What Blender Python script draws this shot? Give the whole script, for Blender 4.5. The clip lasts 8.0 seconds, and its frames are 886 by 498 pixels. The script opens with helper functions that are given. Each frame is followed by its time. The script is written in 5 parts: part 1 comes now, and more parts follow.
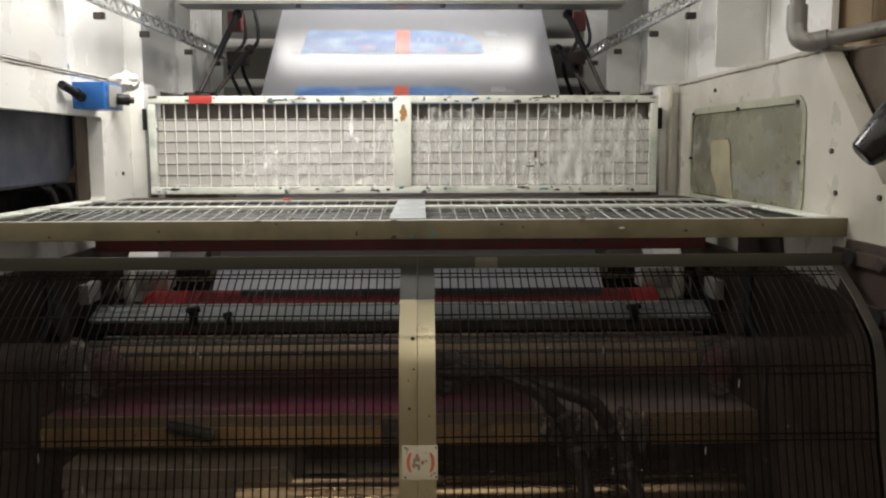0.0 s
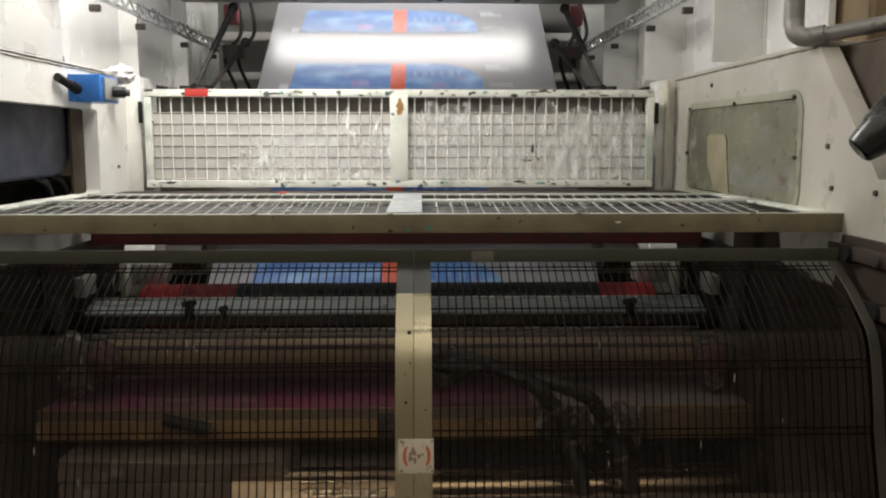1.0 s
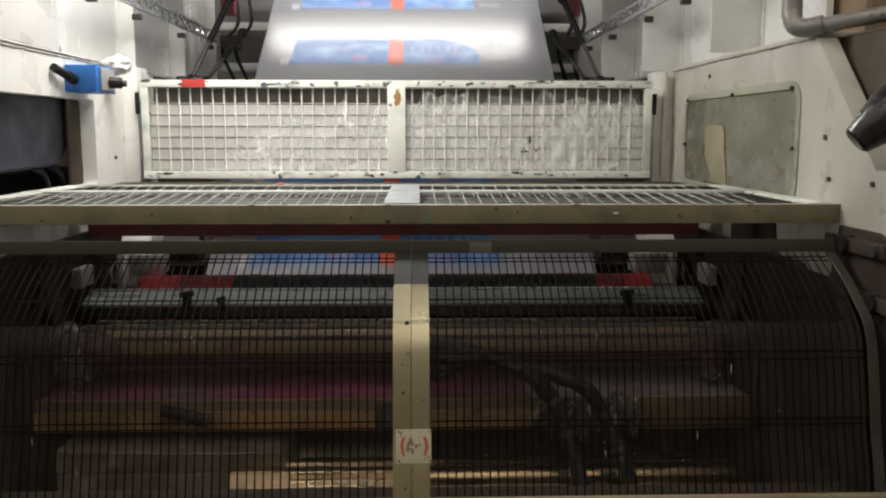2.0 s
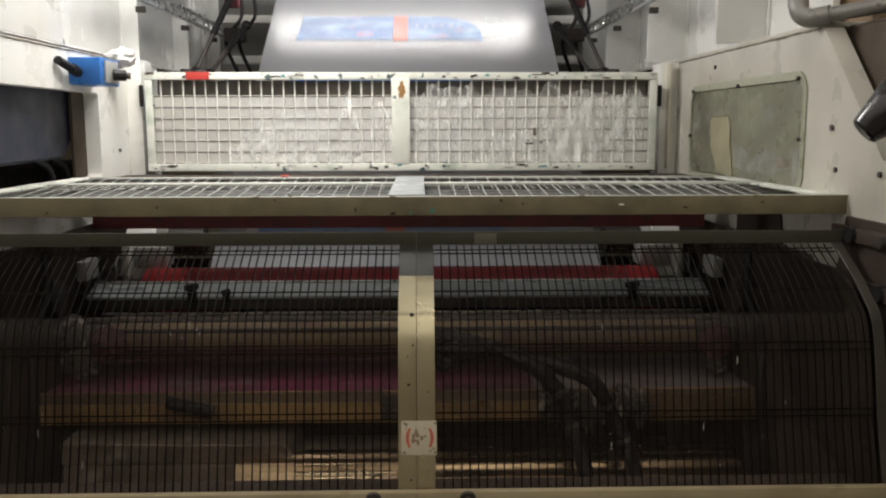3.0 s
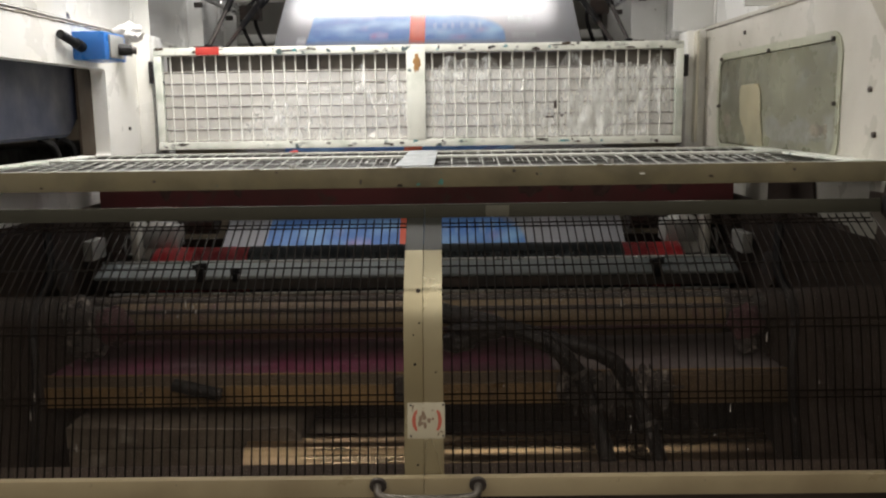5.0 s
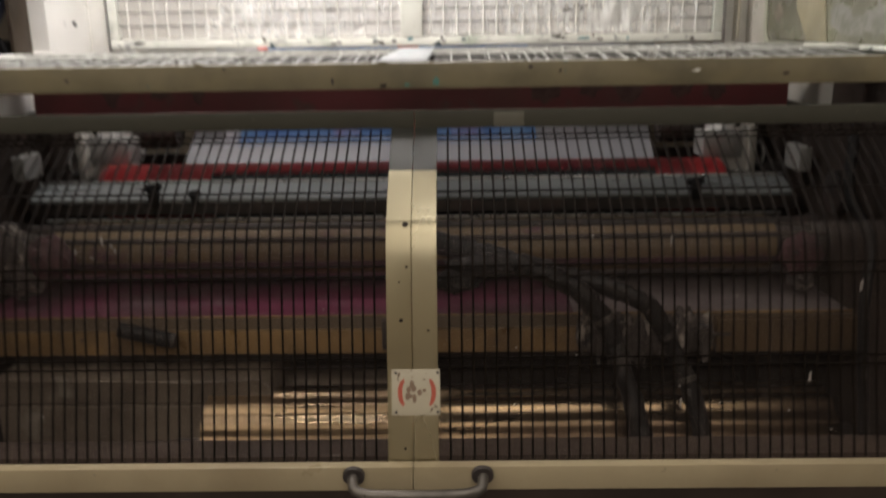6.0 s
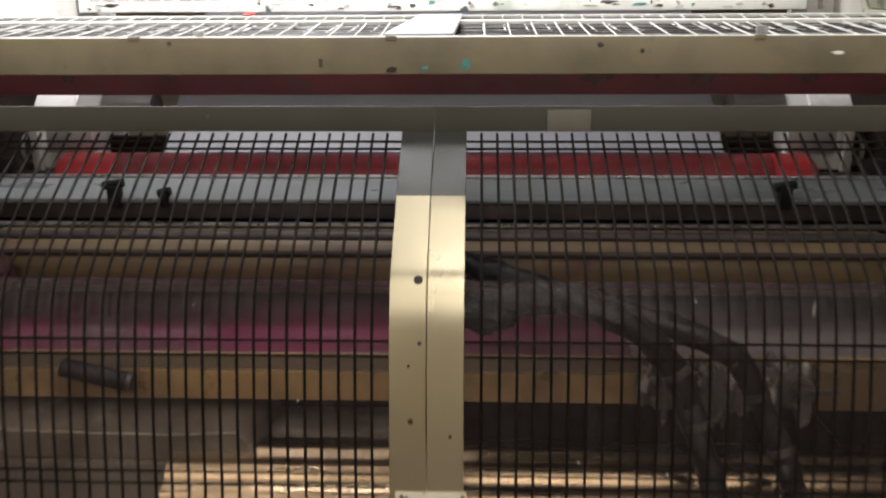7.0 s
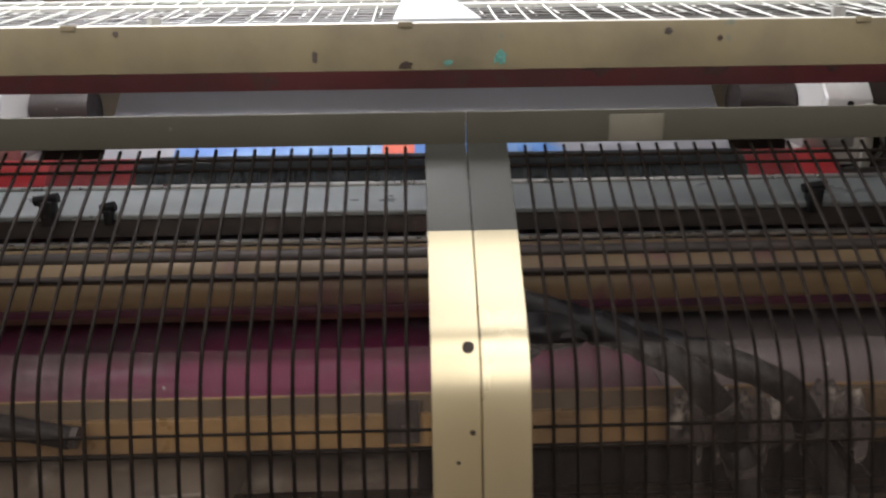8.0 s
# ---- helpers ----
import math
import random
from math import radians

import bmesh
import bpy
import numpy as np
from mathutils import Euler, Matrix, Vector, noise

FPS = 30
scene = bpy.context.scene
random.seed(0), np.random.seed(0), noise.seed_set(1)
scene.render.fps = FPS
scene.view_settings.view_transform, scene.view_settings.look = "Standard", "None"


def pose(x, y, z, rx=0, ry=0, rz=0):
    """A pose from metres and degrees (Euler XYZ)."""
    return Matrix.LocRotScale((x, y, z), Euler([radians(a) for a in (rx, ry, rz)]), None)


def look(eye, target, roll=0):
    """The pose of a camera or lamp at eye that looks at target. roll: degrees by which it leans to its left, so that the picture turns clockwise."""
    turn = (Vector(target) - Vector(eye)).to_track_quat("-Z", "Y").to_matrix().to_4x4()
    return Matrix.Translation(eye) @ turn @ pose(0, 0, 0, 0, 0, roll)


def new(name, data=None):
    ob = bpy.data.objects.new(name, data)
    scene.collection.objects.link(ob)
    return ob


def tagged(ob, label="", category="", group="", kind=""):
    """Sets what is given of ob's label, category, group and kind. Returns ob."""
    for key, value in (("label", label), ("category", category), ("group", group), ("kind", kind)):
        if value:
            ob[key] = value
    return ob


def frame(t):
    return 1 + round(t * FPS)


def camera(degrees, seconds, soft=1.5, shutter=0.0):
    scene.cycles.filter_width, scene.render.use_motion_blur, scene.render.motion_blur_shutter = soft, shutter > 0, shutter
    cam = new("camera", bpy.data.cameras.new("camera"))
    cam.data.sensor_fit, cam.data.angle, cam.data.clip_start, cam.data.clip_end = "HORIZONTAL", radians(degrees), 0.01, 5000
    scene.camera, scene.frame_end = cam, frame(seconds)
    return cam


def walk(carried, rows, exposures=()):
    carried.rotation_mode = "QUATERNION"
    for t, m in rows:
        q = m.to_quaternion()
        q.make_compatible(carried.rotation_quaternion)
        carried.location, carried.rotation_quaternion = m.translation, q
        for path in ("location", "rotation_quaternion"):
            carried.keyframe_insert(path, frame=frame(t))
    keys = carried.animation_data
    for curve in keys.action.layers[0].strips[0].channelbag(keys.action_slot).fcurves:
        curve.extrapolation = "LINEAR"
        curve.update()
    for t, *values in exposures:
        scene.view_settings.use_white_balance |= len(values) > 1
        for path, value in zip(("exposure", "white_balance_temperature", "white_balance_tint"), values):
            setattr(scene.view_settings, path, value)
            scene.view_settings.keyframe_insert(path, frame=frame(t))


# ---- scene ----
cam = camera(55.0, 8.0, 2.1, 0.5)
PATH = [
    (0, (0.01, -1.723, 1.513), (0.054, 0.262, 1.275), -0.2),
    (0.5, (0.008, -1.726, 1.514), (0.054, 0.258, 1.268), -0.1),
    (1, (0.008, -1.723, 1.512), (0.062, 0.26, 1.261), -0.0),
    (1.5, (0.009, -1.724, 1.512), (0.071, 0.258, 1.251), 0.1),
    (3, (0.006, -1.72, 1.506), (0.056, 0.258, 1.22), -0.1),
    (3.5, (0.008, -1.716, 1.506), (0.055, 0.261, 1.212), -0.0),
    (4, (0.007, -1.712, 1.505), (0.059, 0.265, 1.203), -0.4),
    (4.2, (0.012, -1.704, 1.488), (0.064, 0.273, 1.194), -0.7),
    (5.3, (0.095, -1.55, 1.465), (0.061, 0.417, 1.104), -0.8),
    (5.5, (0.123, -1.479, 1.468), (0.098, 0.481, 1.066), -0.75),
    (5.7, (0.105, -1.394, 1.436), (0.049, 0.57, 1.065), -1.3),
    (6, (0.06, -1.23, 1.411), (0.03, 0.702, 0.894), -0.9),
    (6.3, (0.004, -1.087, 1.395), (0.082, 0.828, 0.822), -0.9),
    (6.5, (-0.002, -1.025, 1.407), (0.005, 0.89, 0.831), -1.8),
    (7, (0.042, -0.808, 1.404), (-0.033, 1.1, 0.812), -0.35),
    (7.3, (0.044, -0.706, 1.401), (-0.053, 1.201, 0.811), -1.1),
    (7.5, (0.019, -0.655, 1.388), (-0.013, 1.246, 0.769), -0.7),
    (8, (-0.050, -0.588, 1.392), (0.004, 1.313, 0.769), -0.6),
]
walk(cam, [(t, look(eye, target, roll)) for t, eye, target, roll in PATH],
     [(0, 0.0, 6500, 10), (5.3, 0.15, 6450, 11), (5.8, 0.3, 6500, 14), (6.05, 0.5, 6500, 15), (6.3, 1.0, 6500, 16), (7.0, 1.2, 6150, 15), (8.0, 1.4, 6050, 16)])


# ---- light ----
def area_lamp(name, x, y, z, sx, sy, watts, colour, tilt=0.0):
    data = bpy.data.lights.new(name, "AREA")
    data.shape, data.size, data.size_y, data.energy, data.color = "RECTANGLE", sx, sy, watts, colour
    ob = new(name, data)
    ob.matrix_basis = pose(x, y, z, tilt, 0, 0)
    return ob


world = bpy.data.worlds.new("hall")
world.use_nodes = True
world.node_tree.nodes["Background"].inputs[0].default_value = (0.09, 0.085, 0.08, 1)
world.node_tree.nodes["Background"].inputs[1].default_value = 0.3
scene.world = world

LAMP_FRONT = (-0.58, 1.0, 2.62)     # fixture over the grated shelf
LAMP_BACK = (-0.10, 2.97, 2.80)      # fixture over the running film
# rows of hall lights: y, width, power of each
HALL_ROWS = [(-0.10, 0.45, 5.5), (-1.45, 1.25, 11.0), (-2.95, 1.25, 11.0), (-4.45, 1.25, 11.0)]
area_lamp("lamp_front", LAMP_FRONT[0], LAMP_FRONT[1], LAMP_FRONT[2] - 0.05, 0.95, 0.38, 23, (1.0, 0.97, 0.92))
area_lamp("lamp_back", LAMP_BACK[0], LAMP_BACK[1], LAMP_BACK[2] - 0.05, 1.5, 0.10, 11.5, (1.0, 0.97, 0.94))
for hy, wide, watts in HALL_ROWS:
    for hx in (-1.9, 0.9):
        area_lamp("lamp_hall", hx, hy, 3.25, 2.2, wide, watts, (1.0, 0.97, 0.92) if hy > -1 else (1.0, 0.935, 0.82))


# ---- materials ----
def mat(name, base, rough=0.5, metal=0.0, second=None, scale=6.0, spread=(0.45, 0.7), third=None, scale3=40.0, spread3=(0.62, 0.7),
        bump=0.0, bscale=80.0, rvar=0.15, stretch=(1, 1, 1), vary=0.0, spec=0.5):
    """A painted, worn or grained surface: base, broad patches of a second colour, fine specks of a third, relief."""
    m = bpy.data.materials.new(name)
    m.use_nodes = True
    nt = m.node_tree
    bsdf = nt.nodes["Principled BSDF"]
    bsdf.inputs["Roughness"].default_value, bsdf.inputs["Metallic"].default_value = rough, metal
    bsdf.inputs["Specular IOR Level"].default_value = spec
    co = nt.nodes.new("ShaderNodeTexCoord")
    mp = nt.nodes.new("ShaderNodeMapping")
    mp.inputs["Scale"].default_value = stretch
    nt.links.new(co.outputs["Object"], mp.inputs[0])

    def noise_tex(sc, detail):
        n = nt.nodes.new("ShaderNodeTexNoise")
        n.inputs["Scale"].default_value, n.inputs["Detail"].default_value = sc, detail
        nt.links.new(mp.outputs[0], n.inputs["Vector"])
        return n.outputs["Fac"]

    def span(value, lo, hi, a=0.0, b=1.0):
        r = nt.nodes.new("ShaderNodeMapRange")
        r.inputs[1].default_value, r.inputs[2].default_value, r.inputs[3].default_value, r.inputs[4].default_value = lo, hi, a, b
        nt.links.new(value, r.inputs[0])
        return r.outputs[0]

    def mixed(fac, a, b):
        x = nt.nodes.new("ShaderNodeMix")
        x.data_type = "RGBA"
        nt.links.new(fac, x.inputs[0])
        for v, k in ((a, 6), (b, 7)):
            if isinstance(v, tuple):
                x.inputs[k].default_value = (*v, 1)
            else:
                nt.links.new(v, x.inputs[k])
        return x.outputs[2]

    colour = mixed(span(noise_tex(scale * 0.37, 3), 0.3, 0.7), base, tuple(c * 0.86 for c in base))
    if second:
        colour = mixed(span(noise_tex(scale, 5), *spread), colour, second)
    if third:
        colour = mixed(span(noise_tex(scale3, 3), *spread3), colour, third)
    if vary:
        info = nt.nodes.new("ShaderNodeObjectInfo")
        hsv = nt.nodes.new("ShaderNodeHueSaturation")
        nt.links.new(span(info.outputs["Random"], 0, 1, 1 - vary, 1 + vary), hsv.inputs["Value"])
        nt.links.new(colour, hsv.inputs["Color"])
        colour = hsv.outputs[0]
    nt.links.new(colour, bsdf.inputs["Base Color"])
    nt.links.new(span(noise_tex(scale * 2.3, 4), 0.3, 0.7, max(rough - rvar, 0.04), min(rough + rvar, 1)), bsdf.inputs["Roughness"])
    if bump:
        b = nt.nodes.new("ShaderNodeBump")
        b.inputs["Strength"].default_value, b.inputs["Distance"].default_value = 0.6, bump
        nt.links.new(noise_tex(bscale, 4), b.inputs["Height"])
        nt.links.new(b.outputs[0], bsdf.inputs["Normal"])
    return m


def glow(name, colour, strength):
    m = bpy.data.materials.new(name)
    m.use_nodes = True
    b = m.node_tree.nodes["Principled BSDF"]
    b.inputs["Emission Color"].default_value, b.inputs["Emission Strength"].default_value = (*colour, 1), strength
    return m


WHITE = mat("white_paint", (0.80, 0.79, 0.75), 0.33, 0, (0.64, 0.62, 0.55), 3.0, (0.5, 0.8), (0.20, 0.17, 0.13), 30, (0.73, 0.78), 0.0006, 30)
CREAM = mat("cream_paint", (0.62, 0.59, 0.48), 0.42, 0, (0.45, 0.41, 0.31), 4.0, (0.5, 0.8), (0.16, 0.13, 0.10), 45, (0.69, 0.76), 0.0005, 40)
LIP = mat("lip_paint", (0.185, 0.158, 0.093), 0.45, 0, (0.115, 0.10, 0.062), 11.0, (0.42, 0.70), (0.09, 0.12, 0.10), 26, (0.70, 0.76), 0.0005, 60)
MINT = mat("splashed_paint", (0.74, 0.75, 0.68), 0.42, 0, (0.42, 0.46, 0.39), 9.0, (0.52, 0.70), (0.06, 0.09, 0.09), 21, (0.655, 0.70), 0.0008, 40)
GREY = mat("grey_paint", (0.34, 0.34, 0.32), 0.45, 0, (0.28, 0.27, 0.25), 4.0, (0.5, 0.8), None, bump=0.0005)
DARK = mat("inky_steel", (0.052, 0.044, 0.04), 0.5, 0.2, (0.10, 0.07, 0.06), 9.0, (0.5, 0.75), (0.16, 0.14, 0.12), 60, (0.70, 0.78), 0.001, 60)
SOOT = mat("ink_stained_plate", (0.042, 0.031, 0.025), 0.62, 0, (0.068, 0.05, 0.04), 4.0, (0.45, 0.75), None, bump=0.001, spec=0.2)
BLACK = mat("black_rubber", (0.009, 0.0085, 0.009), 0.6, 0, (0.022, 0.019, 0.018), 14, (0.5, 0.75), (0.10, 0.09, 0.08), 30, (0.68, 0.78), 0.0025, 45, spec=0.25)
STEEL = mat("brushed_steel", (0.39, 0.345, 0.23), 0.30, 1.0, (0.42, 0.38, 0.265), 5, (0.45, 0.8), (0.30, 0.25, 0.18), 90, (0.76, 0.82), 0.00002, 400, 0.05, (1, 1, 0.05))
RAILTAPE = mat("yellowed_tape", (0.11, 0.104, 0.08), 0.5, 0, (0.09, 0.085, 0.065), 20)
# the sparse pale specks are glints painted onto the wires
WIRE = mat("dark_wire", (0.007, 0.0055, 0.0045), 0.55, 0.0, (0.011, 0.008, 0.006), 30, (0.4, 0.65), (0.12, 0.10, 0.09), 120, (0.78, 0.82), 0.0004, 200, vary=0.25, spec=0.03)
WHITEWIRE = mat("white_wire", (0.76, 0.76, 0.71), 0.4, 0, (0.48, 0.50, 0.44), 20, (0.5, 0.75), (0.12, 0.12, 0.11), 60, (0.70, 0.76))
RED = mat("red_rubber", (0.78, 0.055, 0.065), 0.4, 0, (0.66, 0.045, 0.055), 6, (0.5, 0.8), None, bump=0.0003)
STAINEDRED = mat("stained_red_rubber", (0.58, 0.04, 0.05), 0.38, 0, (0.30, 0.028, 0.038), 7, (0.4, 0.75), None, bump=0.0003, stretch=(0.4, 1, 1))
REDBAR = mat("red_oxide_bar", (0.24, 0.062, 0.07), 0.5, 0, (0.16, 0.06, 0.06), 6, (0.4, 0.7), (0.15, 0.085, 0.075), 16, (0.60, 0.72), 0.0006)
ALU = mat("aluminium", (0.36, 0.39, 0.39), 0.36, 0.5, (0.21, 0.235, 0.235), 7, (0.45, 0.75), None, bump=0.0002, stretch=(0.3, 1, 1))
BROWN = mat("ochre_drum", (0.185, 0.128, 0.062), 0.45, 0.1, (0.10, 0.066, 0.045), 5, (0.45, 0.75), (0.10, 0.03, 0.05), 22, (0.60, 0.70), 0.0004, stretch=(0.5, 1, 1))
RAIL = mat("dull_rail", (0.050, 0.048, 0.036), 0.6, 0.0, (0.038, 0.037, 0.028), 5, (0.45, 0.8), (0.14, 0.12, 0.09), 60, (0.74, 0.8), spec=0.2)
# head of the stile: the dark reflection in the steel is put into the colour
HEADREFLECT = mat("steel_dark_reflection", (0.026, 0.0265, 0.021), 0.55, 0.0, (0.02, 0.02, 0.016), 7, (0.45, 0.8), (0.07, 0.065, 0.05), 70, (0.76, 0.82), spec=0.2)
COPPER = mat("polished_copper", (0.38, 0.28, 0.17), 0.32, 1.0, (0.10, 0.07, 0.048), 5, (0.42, 0.62), None, bump=0.0008, bscale=24, stretch=(0.25, 1, 1))
PURPLE = mat("purple_ink_pan", (0.20, 0.034, 0.088), 0.5, 0, (0.10, 0.058, 0.07), 4, (0.42, 0.68), (0.18, 0.115, 0.14), 11, (0.56, 0.76), 0.0006)
PALE = mat("pale_pan", (0.22, 0.19, 0.19), 0.5, 0.1, (0.145, 0.118, 0.12), 5, (0.45, 0.75), None, bump=0.0005)
OCHRE = mat("ochre_pan_side", (0.30, 0.19, 0.082), 0.4, 0.0, (0.10, 0.066, 0.038), 7, (0.45, 0.75), (0.09, 0.06, 0.05), 30, (0.66, 0.74), 0.0006)
BLUE = mat("blue_enamel", (0.02, 0.16, 0.52), 0.35, 0, (0.02, 0.12, 0.42), 9, (0.5, 0.8), None, bump=0.0003)
NAVY = mat("navy_cover", (0.024, 0.029, 0.052), 0.5, 0, (0.012, 0.014, 0.028), 5, (0.4, 0.7), None, bump=0.001)
REDTAPE = mat("red_tape", (0.46, 0.04, 0.03), 0.5, 0, (0.28, 0.05, 0.04), 25, (0.5, 0.8))
CARD = mat("brown_board", (0.22, 0.155, 0.085), 0.75, 0, (0.20, 0.14, 0.075), 5, (0.45, 0.75), None, bump=0.0006)
PIPE = mat("grey_pipe", (0.26, 0.25, 0.235), 0.4, 0.4, (0.19, 0.175, 0.155), 14, (0.5, 0.75), None, bump=0.0003)
ZINC = mat("zinc_strip", (0.55, 0.55, 0.53), 0.33, 0.85, (0.36, 0.36, 0.35), 16, (0.45, 0.75))
CLOTH = mat("inky_rag", (0.07, 0.058, 0.054), 0.85, 0, (0.33, 0.295, 0.26), 22, (0.53, 0.64), (0.02, 0.018, 0.02), 34, (0.55, 0.65), 0.004, 45)
MAROON = mat("maroon_rag", (0.08, 0.027, 0.034), 0.8, 0, (0.085, 0.045, 0.04), 14, (0.5, 0.7), (0.02, 0.012, 0.015), 30, (0.55, 0.66), 0.004, 40)
PLATE = mat("label_plate", (0.42, 0.38, 0.28), 0.45, 0, (0.30, 0.25, 0.17), 30, (0.52, 0.75), (0.12, 0.08, 0.05), 80, (0.66, 0.72))
INKRED = mat("printed_red", (0.40, 0.085, 0.05), 0.5, 0, (0.32, 0.14, 0.09), 60, (0.5, 0.7))
BAR = mat("printed_dark", (0.20, 0.135, 0.09), 0.6)
FLOOR = mat("painted_concrete", (0.22, 0.20, 0.18), 0.6, 0, (0.12, 0.09, 0.09), 2.2, (0.4, 0.7), (0.16, 0.05, 0.07), 11, (0.6, 0.72), 0.001, 60)
WALL = mat("hall_wall", (0.60, 0.54, 0.44), 0.8, 0, (0.38, 0.34, 0.28), 1.5, (0.45, 0.75), None, bump=0.001)
HALLCEIL = mat("hall_ceiling", (0.42, 0.40, 0.36), 0.85, 0, (0.34, 0.32, 0.28), 1.5, (0.45, 0.75))
TUBE = glow("lamp_diffuser", (1.0, 0.97, 0.93), 9.0)
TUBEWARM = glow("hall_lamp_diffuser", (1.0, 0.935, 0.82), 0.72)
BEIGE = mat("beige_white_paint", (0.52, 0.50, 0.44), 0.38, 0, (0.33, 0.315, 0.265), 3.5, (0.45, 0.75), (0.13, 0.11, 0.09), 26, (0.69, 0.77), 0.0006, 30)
UPPER = mat("grey_white_paint", (0.74, 0.74, 0.72), 0.22, 0, (0.56, 0.56, 0.53), 2.2, (0.45, 0.75), (0.22, 0.19, 0.15), 38, (0.74, 0.79), 0.0006, 25)
GRATE = mat("dulled_grate_paint", (0.50, 0.51, 0.47), 0.4, 0, (0.36, 0.37, 0.33), 9, (0.45, 0.75), (0.10, 0.10, 0.09), 40, (0.70, 0.77), 0.0006)
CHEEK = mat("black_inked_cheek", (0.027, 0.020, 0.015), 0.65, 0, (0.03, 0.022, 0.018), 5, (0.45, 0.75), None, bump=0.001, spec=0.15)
GRIME = mat("grimy_seam", (0.24, 0.21, 0.16), 0.6, 0, (0.10, 0.085, 0.065), 18, (0.4, 0.65), None, bump=0.001)
DULLEDGE = mat("dull_end_frame", (0.05, 0.042, 0.032), 0.5, 0, (0.03, 0.025, 0.02), 8, (0.4, 0.7), (0.16, 0.14, 0.11), 40, (0.7, 0.78), 0.0005)
SHIELD = mat("dark_brown_shield", (0.062, 0.043, 0.027), 0.6, 0, (0.045, 0.032, 0.02), 4, (0.45, 0.75), None, bump=0.0005)
MINTGLASS = mat("hazed_window", (0.20, 0.20, 0.14), 0.3, 0, (0.10, 0.095, 0.07), 4, (0.4, 0.7), (0.30, 0.31, 0.27), 8, (0.58, 0.78), 0.0006, 20)


def film_material(name, colour, through_amount, rough, clear=0.0, streak=0.0):
    """Thin plastic sheet: diffuse, partly letting light through, partly clear."""
    m = bpy.data.materials.new(name)
    m.use_nodes = True
    nt = m.node_tree
    out = nt.nodes["Material Output"]
    bsdf = nt.nodes["Principled BSDF"]
    bsdf.inputs["Base Color"].default_value, bsdf.inputs["Roughness"].default_value = (*colour, 1), rough
    tl = nt.nodes.new("ShaderNodeBsdfTranslucent")
    tl.inputs[0].default_value = (*colour, 1)
    mx = nt.nodes.new("ShaderNodeMixShader")
    mx.inputs[0].default_value = through_amount
    nt.links.new(bsdf.outputs[0], mx.inputs[1])
    nt.links.new(tl.outputs[0], mx.inputs[2])
    last = mx.outputs[0]
    if clear:
        co = nt.nodes.new("ShaderNodeTexCoord")
        n1 = nt.nodes.new("ShaderNodeTexNoise")
        n1.inputs["Scale"].default_value, n1.inputs["Detail"].default_value = 2.6, 5
        mp = nt.nodes.new("ShaderNodeMapping")
        mp.inputs["Scale"].default_value = (4.5, 1, 1.3)
        n2 = nt.nodes.new("ShaderNodeTexNoise")
        n2.inputs["Scale"].default_value, n2.inputs["Detail"].default_value = 16, 5
        nt.links.new(co.outputs["Object"], n1.inputs["Vector"])
        nt.links.new(co.outputs["Object"], mp.inputs[0])
        nt.links.new(mp.outputs[0], n2.inputs["Vector"])
        add = nt.nodes.new("ShaderNodeMath")
        add.operation = "ADD"
        nt.links.new(n1.outputs["Fac"], add.inputs[0])
        nt.links.new(n2.outputs["Fac"], add.inputs[1])
        r = nt.nodes.new("ShaderNodeMapRange")
        r.inputs[1].default_value, r.inputs[2].default_value, r.inputs[3].default_value, r.inputs[4].default_value = 0.98, 1.22, clear, max(clear - streak, 0.03)
        nt.links.new(add.outputs[0], r.inputs[0])
        tr = nt.nodes.new("ShaderNodeBsdfTransparent")
        m2 = nt.nodes.new("ShaderNodeMixShader")
        nt.links.new(r.outputs[0], m2.inputs[0])
        nt.links.new(last, m2.inputs[1])
        nt.links.new(tr.outputs[0], m2.inputs[2])
        last = m2.outputs[0]
        bp = nt.nodes.new("ShaderNodeBump")
        bp.inputs["Strength"].default_value, bp.inputs["Distance"].default_value = 0.7, 0.004
        nt.links.new(n2.outputs["Fac"], bp.inputs["Height"])
        nt.links.new(bp.outputs[0], bsdf.inputs["Normal"])
    nt.links.new(last, out.inputs[0])
    return m


